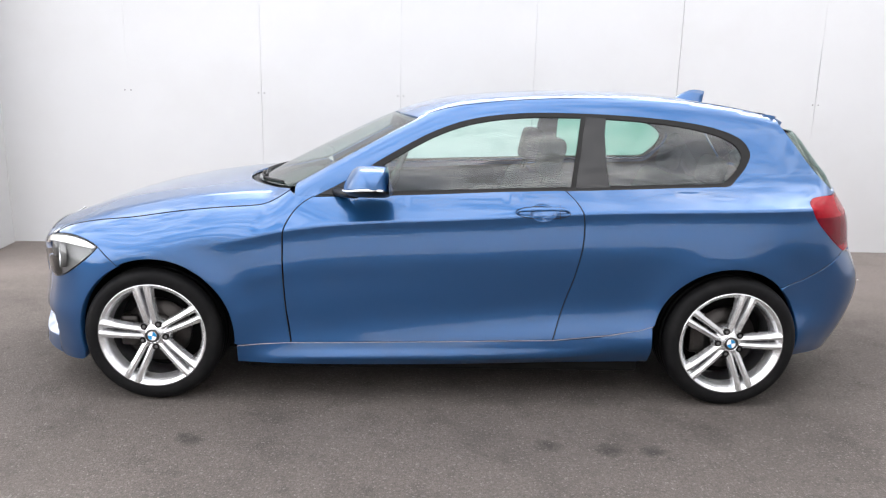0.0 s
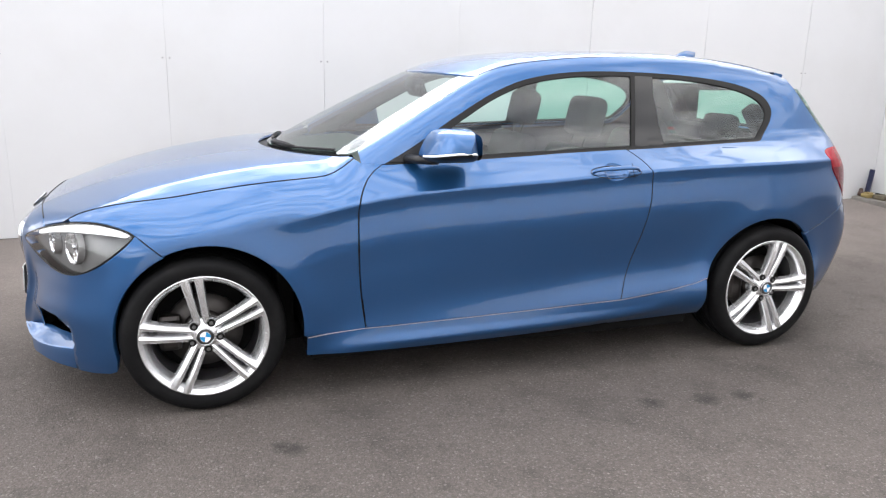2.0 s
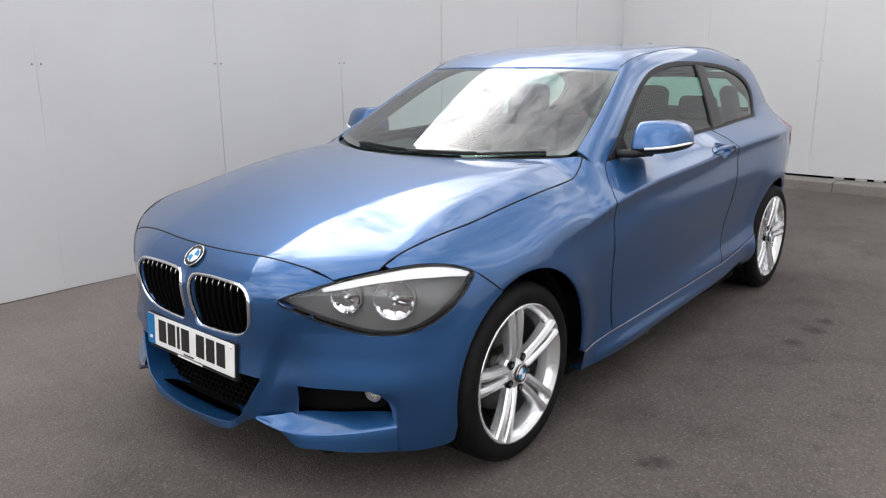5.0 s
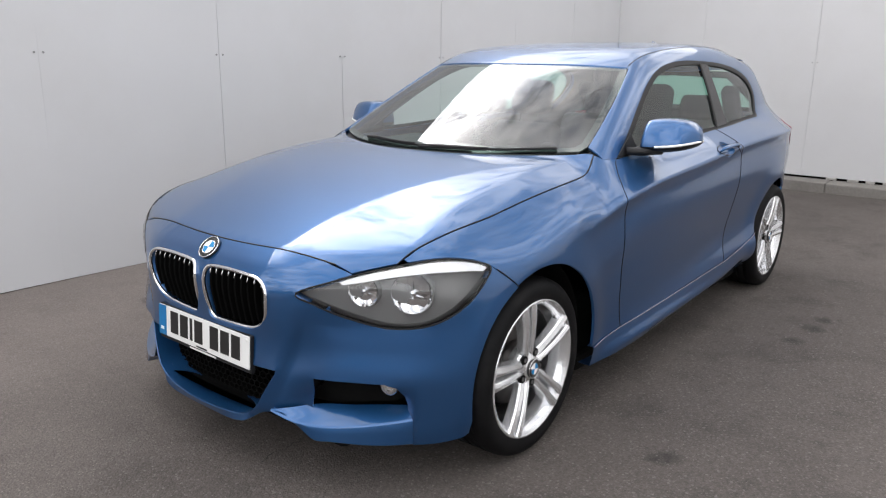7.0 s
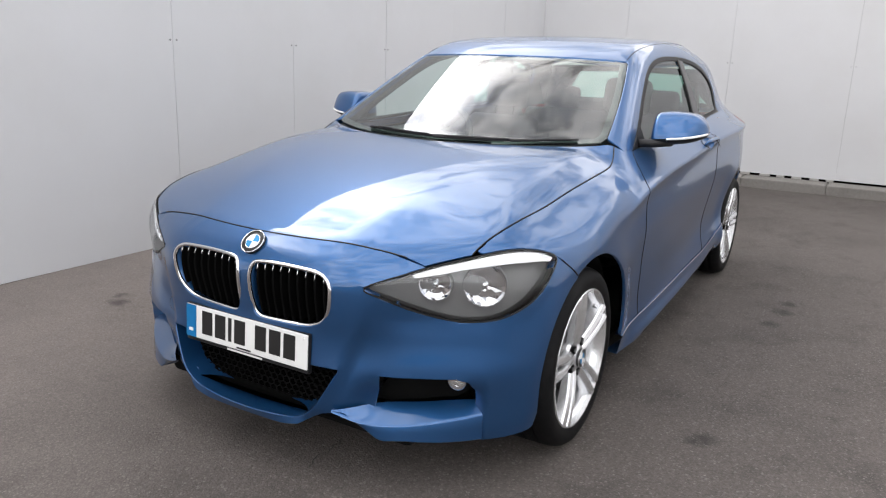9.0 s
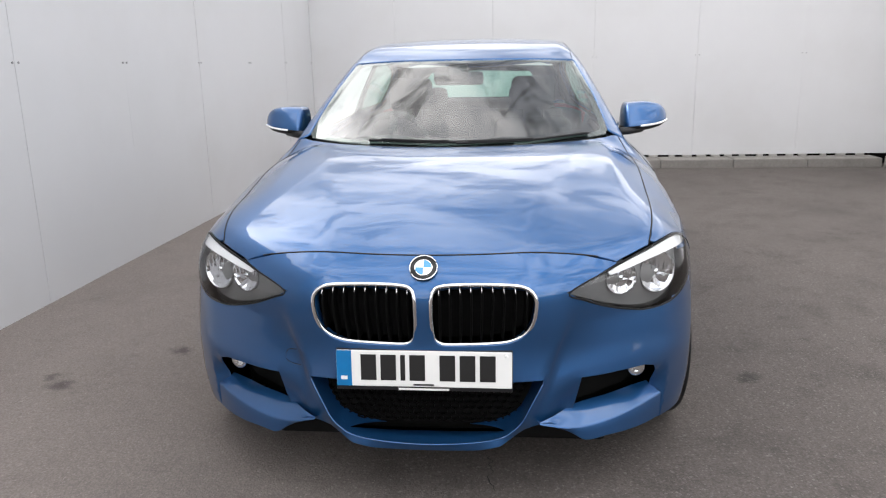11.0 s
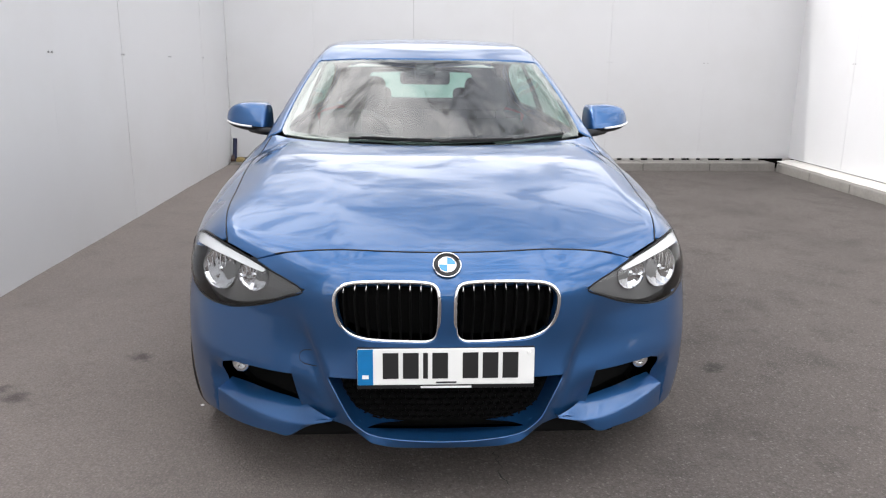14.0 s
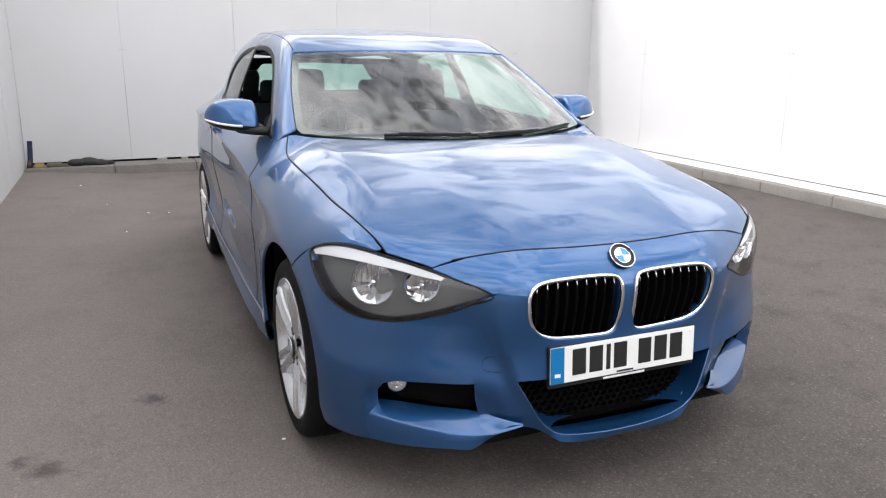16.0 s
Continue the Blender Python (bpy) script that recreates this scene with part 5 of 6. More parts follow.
def spoiler():
    """The roof's rear lip: it runs out past the glass, thin at its edge, its underside dark."""
    rows, verts = 41, []
    for i in range(rows):
        y = -0.512 + 1.024 * i / (rows - 1)
        x0 = 1.640 - 0.40 * y * y
        end = abs(y / 0.512) ** 6
        reach = 0.080 - 0.022 * end
        p, _ = on_top(np.array([(x0, y * 0.985), (x0 + 0.03, y * 0.985)]))
        slope = max((p[1, 2] - p[0, 2]) / 0.03, -0.30)
        z0 = p[0, 2] + 0.004
        tip = z0 + slope * reach * 0.8
        prof = [(x0, z0), (x0 + reach * 0.5, z0 + slope * reach * 0.42), (x0 + reach - 0.006, tip + 0.001), (x0 + reach, tip - 0.004),
                (x0 + reach - 0.006, tip - 0.020), (x0 + reach - 0.030, tip - 0.034 - 0.034 * end), (x0 + 0.0, z0 - 0.050 + 0.044 * end)]
        verts += [(x, y, z) for x, z in prof]
    k = 7
    faces = [(i * k + j, i * k + j + 1, (i + 1) * k + j + 1, (i + 1) * k + j) for i in range(rows - 1) for j in range(k - 1)]
    faces = [tuple(reversed(f)) for f in faces] + [tuple(range(k)), tuple(reversed(range((rows - 1) * k, rows * k)))]
    ob = mesh_ob("roof_spoiler", verts, faces, PAINT, car, "blue roof spoiler over the rear window")
    ob.data.set_sharp_from_angle(angle=radians(35))
    return ob


spoiler()


# ---- the car: wheels ----
def roundel(name, radius, m, parent):
    """A round badge: black ring between two bright rims, four plain quarters."""
    ring = lathe([(0.0, 0.004), (radius * 0.97, 0.004), (radius, 0.0), (radius, -0.004)], 32, PLATE_BLACK, name, parent, "round enamel badge, blue and white quarters")
    ring.matrix_world = m
    for r in (radius * 0.985, radius * 0.62):
        pts = [(r * math.cos(a), 0.0045, r * math.sin(a)) for a in np.linspace(0, 2 * math.pi, 33)[:-1]]
        t = tube(pts, radius * 0.045, CHROME, "rim_ring", ring, closed=True, sides=6)
    for q in range(4):
        verts = [(0, 0.0055, 0)] + [(radius * 0.6 * math.cos(a), 0.0055, radius * 0.6 * math.sin(a)) for a in np.linspace(q * math.pi / 2, (q + 1) * math.pi / 2, 9)]
        mesh_ob("quarter_field", verts, [(0, i, i + 1) for i in range(1, 9)], ROUNDEL_BLUE if q % 2 else ROUNDEL_WHITE, ring)
    return ring


def spoke_mesh():
    """One of the two blades of a spoke: a tapering bar with a flat bright face and slanting flanks, swelling at the rim."""
    rows = []
    for i in range(9):
        t = i / 8
        r = 0.040 + 0.199 * t
        mid = 0.0165 + 0.0105 * t
        wide = 0.0150 - 0.0015 * math.sin(math.pi * t * 0.9) + 0.0035 * t * t
        face = 0.012 + 0.013 * math.sin(math.pi * min(1, t * 1.05) * 0.55) - 0.008 * (1 - t) ** 2
        deep = face - 0.030 - 0.012 * t
        rows.append([(r, deep, mid - wide - 0.003), (r, face - 0.006, mid - wide), (r, face - 0.001, mid - wide + 0.0035), (r, face + 0.0035, mid - 0.003), (r, face - 0.003, mid + wide - 0.003), (r, face - 0.010, mid + wide), (r, deep, mid + wide + 0.002)])
    verts = [v for row in rows for v in row]
    k = len(rows[0])
    faces = [(i * k + j, i * k + j + 1, (i + 1) * k + j + 1, (i + 1) * k + j) for i in range(8) for j in range(k - 1)]
    faces += [((8) * k + j for j in range(k))]
    return verts, [tuple(f) for f in faces]


def wheel(x, y, turn, steer=0.0):
    """Wheel with its outer face towards +y before it is set in place."""
    w = new("wheel")
    w.parent = car
    w["label"] = "silver five twin-spoke alloy wheel with a low tyre"
    R = 0.317
    tyre = [(0.236, 0.015), (0.242, 0.020), (0.252, 0.024), (0.266, 0.0275), (0.284, 0.0275), (0.297, 0.022), (0.307, 0.011), (0.3125, 0.001)]
    prof = list(tyre)
    for g in range(4):
        c = -0.035 - 0.05 * g
        prof += [(R - 0.0008, c + 0.008 + 0.01), (R, c + 0.004), (R - 0.007, c + 0.002), (R - 0.007, c - 0.006), (R, c - 0.008)]
    prof += [(0.3125, -0.222), (0.298, -0.238), (0.262, -0.242), (0.232, -0.232), (0.226, -0.225)]
    lathe(prof, 72, RUBBER, "tyre", w, "black low-profile tyre with dusty sidewall")
    rim = lathe([(0.2385, -0.01), (0.2445, 0.010), (0.2470, 0.019), (0.2445, 0.0245), (0.2385, 0.0235), (0.2350, 0.0165), (0.2290, 0.0150), (0.2265, 0.006), (0.2200, 0.001), (0.2165, -0.014), (0.2080, -0.05)], 72, ALLOY, "rim", w, "bright silver rim lip")
    lathe([(0.2085, -0.045), (0.204, -0.10), (0.205, -0.19), (0.215, -0.225)], 48, ALLOY_DARK, "barrel", rim)
    verts, faces = spoke_mesh()
    for s in range(5):
        for side in (1, -1):
            a = 2 * math.pi * s / 5 + math.pi / 2 + turn
            vs = []
            for r, h, o in verts:
                o = o * side
                vs.append((r * math.cos(a) - o * math.sin(a), h, r * math.sin(a) + o * math.cos(a)))
            fs = faces if side > 0 else [tuple(reversed(f)) for f in faces]
            sp = mesh_ob("spoke", vs, fs, ALLOY, rim, smooth=False)
    hubp = [(0.0, 0.016), (0.030, 0.015), (0.036, 0.011), (0.050, 0.006), (0.066, -0.002), (0.074, -0.016), (0.074, -0.05)]
    lathe(hubp, 40, ALLOY, "hub", w)
    for s in range(5):
        a = 2 * math.pi * (s + 0.5) / 5 + math.pi / 2 + turn
        bm = bmesh.new()
        m = Matrix.Translation((0.0565 * math.cos(a), 0.004, 0.0565 * math.sin(a))) @ pose(0, 0, 0, 90)
        bmesh.ops.create_cone(bm, cap_ends=True, segments=16, radius1=0.0145, radius2=0.0145, depth=0.012, matrix=m)
        part("bolt_well", bm, UNDER, w)
        bm = bmesh.new()
        m = Matrix.Translation((0.0565 * math.cos(a), 0.008, 0.0565 * math.sin(a))) @ pose(0, 0, 0, 90)
        bmesh.ops.create_cone(bm, cap_ends=True, segments=6, radius1=0.0085, radius2=0.0075, depth=0.006, matrix=m)
        part("wheel_bolt", bm, ALLOY_DARK, w)
    roundel("centre_cap", 0.0335, Matrix.Translation((0, 0.018, 0)) @ pose(0, 0, 0, 0, math.degrees(turn), 0), w)
    a = 2 * math.pi * 0.42 + turn
    bm = bmesh.new()
    bmesh.ops.create_cone(bm, cap_ends=True, segments=8, radius1=0.004, radius2=0.003, depth=0.03, matrix=Matrix.Translation((0.212 * math.cos(a), 0.004, 0.212 * math.sin(a))) @ pose(0, 0, 0, 70))
    part("valve", bm, BLACK_PLASTIC, w)
    disc = lathe([(0.06, -0.070), (0.150, -0.070), (0.150, -0.092), (0.06, -0.092)], 48, STEEL, "brake_disc", w, "grey ventilated brake disc")
    lathe([(0.0, -0.045), (0.075, -0.045), (0.082, -0.07)], 32, STEEL, "disc_bell", w)
    bm = bmesh.new()
    box(bm, (0.085, -0.13, -0.075), (0.175, -0.045, 0.075), bevel=0.02)
    part("caliper", bm, STEEL, w)
    lathe([(0.0, -0.13), (0.19, -0.13), (0.203, -0.15)], 32, UNDER, "dust_shield", w)
    w.matrix_world = pose(x, y, HUB_Z, 0, 0, (0 if y > 0 else 180) + steer)
    return w


wheel(AXLES[0], -0.840, -0.17)
wheel(AXLES[1], -0.842, 0.26)
wheel(AXLES[0], 0.840, 0.35)
wheel(AXLES[1], 0.842, -0.1)

# wheel housings and underside
for ax in ARCHES:
    for s in (-1, 1):
        verts, faces = [], []
        ring = arc(ax, ARCH_Z, ARCH_R + 0.010, 190, -6, 28)
        for x, z in ring:
            verts += [(x, s * 0.812, z), (x, s * 0.52, z)]
        faces = [(2 * i, 2 * i + 1, 2 * i + 3, 2 * i + 2) for i in range(len(ring) - 1)]
        n = len(verts)
        verts.append((ax, s * 0.52, ARCH_Z))
        faces += [(n, 2 * i + 1, 2 * i + 3) for i in range(len(ring) - 1)]
        mesh_ob("wheel_housing", verts, faces, UNDER, car, "black felt-lined wheel housing")
bm = bmesh.new()
box(bm, (-0.93, -0.80, 0.145), (0.93, 0.80, 0.23), bevel=0.02)
box(bm, (-1.95, -0.55, 0.15), (-0.93, 0.50, 0.25), bevel=0.02)
box(bm, (0.93, -0.55, 0.17), (1.88, 0.55, 0.30), bevel=0.02)
part("underbody", bm, UNDER, car, "black underbody tray")
bm = bmesh.new()
box(bm, (-1.70, -0.50, 0.24), (-1.02, 0.50, 0.66), bevel=0.05)
part("engine_block", bm, UNDER, car)
bm = bmesh.new()
box(bm, (-1.05, -0.70, 0.22), (-0.98, 0.70, 0.93), bevel=0.01)
part("bulkhead", bm, UNDER, car)
for ax, y in ((AXLES[0], 0.0), (AXLES[1], 0.0)):
    bm = bmesh.new()
    bmesh.ops.create_cone(bm, cap_ends=True, segments=16, radius1=0.035, radius2=0.035, depth=1.3, matrix=Matrix.Translation((ax, 0, HUB_Z)) @ pose(0, 0, 0, 90))
    part("axle", bm, UNDER, car)


# ---- the car: face ----
def headlight():
    lens = sheet("headlight", lamp_line, on_front, GLASS_CLEAR, car, step=1.6, aspect=55, lip=0.0, lift=0.001, label="clear headlamp with two round reflectors")
    lens.visible_shadow = False
    edge = [(a * 1.0, z) for a, z in lamp_line]
    p, n = on_front(np.array(edge))
    tube(p - n * 0.002, 0.0036, GASKET, "lamp_seal", lens, closed=True, sides=6, up=n)
    bowls = ((-47.3, 0.668, 0.064), (-38.6, 0.668, 0.050))
    sheet("lamp_housing", lamp_line, on_front, LAMP_GREY, lens, step=1.2, aspect=55, lip=-0.042, lift=-0.045, label="grey lamp housing")
    brow = curve([(-35.0, 0.700), (-38, 0.718), (-43, 0.739), (-49.4, 0.757), (-54.5, 0.759), (-59.3, 0.746), (-62.4, 0.727)], 4) + curve([(-61.5, 0.719), (-57, 0.729), (-51.0, 0.733), (-44, 0.722), (-39.0, 0.705), (-35.4, 0.693)], 4)
    sheet("brow_strip", brow, on_front, ROUNDEL_WHITE, lens, step=1.2, aspect=55, lip=0.004, lift=-0.0045, label="bright upper light strip")
    for a, z, r in bowls:
        q, n = on_front(np.array([(a, z)]))
        face = Vector(n[0]) + Vector((-0.55, 0, 0))
        m = Matrix.Translation(q[0] - n[0] * 0.036) @ face.to_track_quat("Y", "Z").to_matrix().to_4x4()
        bowl = lathe([(r, 0.004), (r * 0.97, 0.001), (r * 0.85, -0.0035), (r * 0.6, -0.0070), (r * 0.3, -0.0090), (0.0, -0.0095)], 22, REFLECTOR, "reflector", lens, "chrome reflector bowl")
        for v in bowl.data.vertices:                     # pressed facets, each at its own tilt
            v.co.y += 0.0035 * noise.noise(v.co * (2.6 / r) + Vector((a, 0, 0))) * (v.co.length < r * 0.96)
        bowl.data.polygons.foreach_set("use_smooth", [False] * len(bowl.data.polygons))
        bowl.matrix_world = m
        rim = lathe([(r * 1.05, -0.020), (r * 1.03, 0.003), (r * 1.015, 0.0045), (r * 1.0, 0.003)], 36, LAMP_GREY, "reflector_rim", lens)
        rim.matrix_world = m
        bulb = lathe([(0.0, 0.003), (0.008, 0.001), (0.010, -0.003), (0.010, -0.009)], 16, CHROME, "bulb_cap", lens)
        bulb.matrix_world = m
        bm = bmesh.new()
        for k in range(-3, 4):
            high = 0.86 * math.sqrt(r * r - (k * r * 0.24) ** 2)
            box(bm, (k * r * 0.24 - 0.0016, -0.006, 0.006 + 0.004 * (k % 2)), (k * r * 0.24 + 0.0016, -0.001 - 0.002 * abs(k % 3), high), pose(0, 0, 0, 0, 4 * k, 0))
        fl = part("reflector_facets", bm, REFLECTOR, lens)
        fl.matrix_world = m
    return lens


lamp = headlight()
lamp_r = mirrored(lamp, car)
lamp_r.visible_shadow = False
for c in list(lamp.children):
    if c.matrix_world.is_identity or c.name.split(".")[0] in ("lamp_housing", "brow_strip", "lamp_seal"):
        mirrored(c, lamp_r)
    else:
        tw = c.copy()
        scene.collection.objects.link(tw)
        tw.parent = lamp_r
        tw.matrix_world = Matrix.Diagonal((1, -1, 1, 1)) @ c.matrix_basis


def kidney_grille(line):
    p, n = on_front(np.array(line))
    p = p + n * 0.0
    ring = tube(p + n * 0.003, 0.0062, CHROME, "grille", car, "black slatted kidney grille in a chrome frame", closed=True, sides=10, up=n, flat=1.1)
    sheet("grille_backing", line, on_front, UNDER, ring, step=2, aspect=55, lip=0.0, lift=-0.05)
    a0, a1 = min(q[0] for q in line), max(q[0] for q in line)
    poly = np.array(line)
    for i in range(9):
        a = a0 + (a1 - a0) * (i + 0.75) / 9.5
        zs = [z for z in np.linspace(0.50, 0.70, 60) if inside(poly, np.array([(a, z)]))[0]]
        if len(zs) < 8:
            continue
        line2 = np.array([(a, z) for z in np.linspace(zs[0], zs[-1], 8)])
        q, m = on_front(line2)
        verts, faces = [], []
        for (v, w) in zip(q, m):
            t = np.cross(w, (0, 0, 1))
            t = t / np.linalg.norm(t)
            for dep, wid in ((-0.040, 0.004), (-0.008, 0.0035), (-0.004, 0.0), (-0.008, -0.0035), (-0.040, -0.004)):
                verts.append(v + w * dep + t * wid)
        faces = [(5 * j + c, 5 * j + c + 1, 5 * j + c + 6, 5 * j + c + 5) for j in range(7) for c in range(4)]
        mesh_ob("slat", verts, faces, MESH_GAP_BLACK, ring, smooth=False)
        tip = np.array([(a, z) for z in np.linspace(zs[-1] - 0.020, zs[-1] - 0.002, 4)])
        q, m = on_front(tip)
        tube(q - m * 0.004, 0.0018, ALLOY, "slat_tip", ring, sides=5)
    return ring


kidney_grille(kidney)
kidney_grille(mirror_line(kidney))


def mesh_infill(name, line, lift, cell, parent, holder):
    """A honeycomb of flat bars within an outline of the nose's map."""
    poly = np.array(line)
    (a0, z0), (a1, z1) = poly.min(0), poly.max(0)
    verts, faces = [], []
    ca, cz = cell * 57.3 / 0.85, cell
    seen, bars = set(), []
    row = 0
    z = z0
    while z < z1 + cz:
        a = a0 + (ca / 2 if row % 2 else 0)
        while a < a1 + ca:
            hexa = [(a + ca / 2 * math.sin(math.pi / 3 * k) * 1.155, z + cz * 0.46 * math.cos(math.pi / 3 * k)) for k in range(6)]
            if not inside(poly, np.array(hexa)).all():
                a += ca
                continue
            for k in range(6):
                p, q = hexa[k], hexa[(k + 1) % 6]
                key = tuple(sorted(((round(p[0], 1), round(p[1], 3)), (round(q[0], 1), round(q[1], 3)))))
                if key not in seen:
                    seen.add(key)
                    bars += [p, q]
            a += ca
        z += cz * 0.70
        row += 1
    bars = np.array(bars)
    ok = inside(poly, bars).reshape(-1, 2).all(1)
    bars = bars.reshape(-1, 2, 2)[ok].reshape(-1, 2)
    ds, ns = on_front(bars)
    for d, n in zip(ds.reshape(-1, 2, 3), ns.reshape(-1, 2, 3)):
        s = np.cross(d[1] - d[0], n[0])
        s = s / (np.linalg.norm(s) + 1e-9) * 0.0022
        b = len(verts)
        for v, w in zip(d, n):
            verts += [v + w * lift + s, v + w * lift - s, v + w * (lift - 0.02) - s, v + w * (lift - 0.02) + s]
        faces += [(b, b + 1, b + 5, b + 4), (b + 1, b + 2, b + 6, b + 5), (b + 3, b, b + 4, b + 7)]
    return tagged(mesh_ob(name, verts, faces, MESH_GAP_BLACK, holder, "black honeycomb mesh", smooth=False), kind="stuff")


low_back = sheet("lower_intake", [(a, max(z, 0.232)) for a, z in intake], on_front, UNDER, car, step=2, aspect=55, lip=-0.07, lift=-0.075, label="black lower air intake with honeycomb mesh")
mesh_infill("mesh_grille", [(a * 0.97, max(min(z, 0.386), 0.236)) for a, z in intake], -0.056, 0.026, None, low_back)


def side_intake():
    back = sheet("side_intake", fog_hole, on_front, UNDER, car, step=1.1, aspect=55, lip=-0.078, lift=-0.08, wave=nose_shape, label="black side air opening")
    return back


fog = side_intake()
fog_r = mirrored(fog, car)
for c in fog.children:
    mirrored(c, fog_r)
for s, holder in ((-1, fog), (1, fog_r)):
    lensp = lathe([(0.0, 0.000), (0.016, 0.002), (0.025, 0.006), (0.029, 0.004), (0.029, -0.03)], 28, CHROME, "fog_light", holder, "round clear fog lamp")
    lensp.matrix_world = pose(-1.845, s * 0.648, 0.362, 0, 0, 90 - s * 14)
    gl = lathe([(0.0, 0.016), (0.018, 0.013), (0.028, 0.006), (0.030, 0.0)], 28, GLASS_CLEAR, "fog_lens", holder)
    gl.matrix_world = lensp.matrix_world

q, n = on_front(np.array([(0.0, 0.727)]))
roundel("badge", 0.041, Matrix.Translation(q[0] + n[0] * 0.004) @ Vector(n[0]).to_track_quat("Y", "Z").to_matrix().to_4x4(), car)
# towing-eye cover
p, n = on_front(np.array(loop([(23.2, 0.455), (28.0, 0.460), (28.2, 0.423), (23.6, 0.418)], 6)))
tube(p + n * 0.0005, 0.0012, GASKET, "towing_cover", bumper, closed=True, sides=4)


def number_plate():
    plate = new("number_plate")
    plate.parent = car
    plate["label"] = "white number plate with dark bars and a blue band"
    bm = bmesh.new()
    box(bm, (-0.26, -0.004, -0.0555), (0.26, 0.0, 0.0555), bevel=0.003)
    part("plate_base", bm, WHITE_PLATE, plate)
    bm = bmesh.new()
    box(bm, (-0.262, 0.0005, -0.070), (0.262, 0.020, 0.057), bevel=0.004)
    part("plate_holder", bm, BLACK_PLASTIC, plate)
    bm = bmesh.new()
    box(bm, (-0.259, -0.0055, -0.0545), (-0.214, -0.0035, 0.0545))
    part("blue_band", bm, PLATE_BLUE, plate)
    bm = bmesh.new()
    box(bm, (-0.246, -0.0065, -0.035), (-0.227, -0.0050, -0.024))
    part("band_mark", bm, WHITE_PLATE, plate)
    x = -0.186
    for i in range(7):
        wide = 0.014 if i == 2 else 0.046
        bm = bmesh.new()
        box(bm, (x, -0.0055, -0.036), (x + wide, -0.0035, 0.043))
        part("plate_bar", bm, PLATE_BLACK, plate)
        x += wide + 0.013 + (0.030 if i == 3 else 0)
    bm = bmesh.new()
    box(bm, (-0.03, -0.0055, -0.051), (0.03, -0.0038, -0.046))
    part("maker_bar", bm, TRIM_GREY, plate)
    bm = bmesh.new()
    box(bm, (-0.075, -0.001, -0.067), (0.075, 0.0008, -0.061))
    part("holder_bar", bm, WHITE_PLATE, plate)
    for p in (0.243,):
        bm = bmesh.new()
        bmesh.ops.create_cone(bm, cap_ends=True, segments=12, radius1=0.006, radius2=0.004, depth=0.004, matrix=Matrix.Translation((p, -0.006, 0.043)) @ pose(0, 0, 0, 90))
        part("fixing_cap", bm, WHITE_PLATE, plate)
    plate.matrix_world = pose(-2.068, 0.002, 0.435, -3.5, 0, -90)


number_plate()


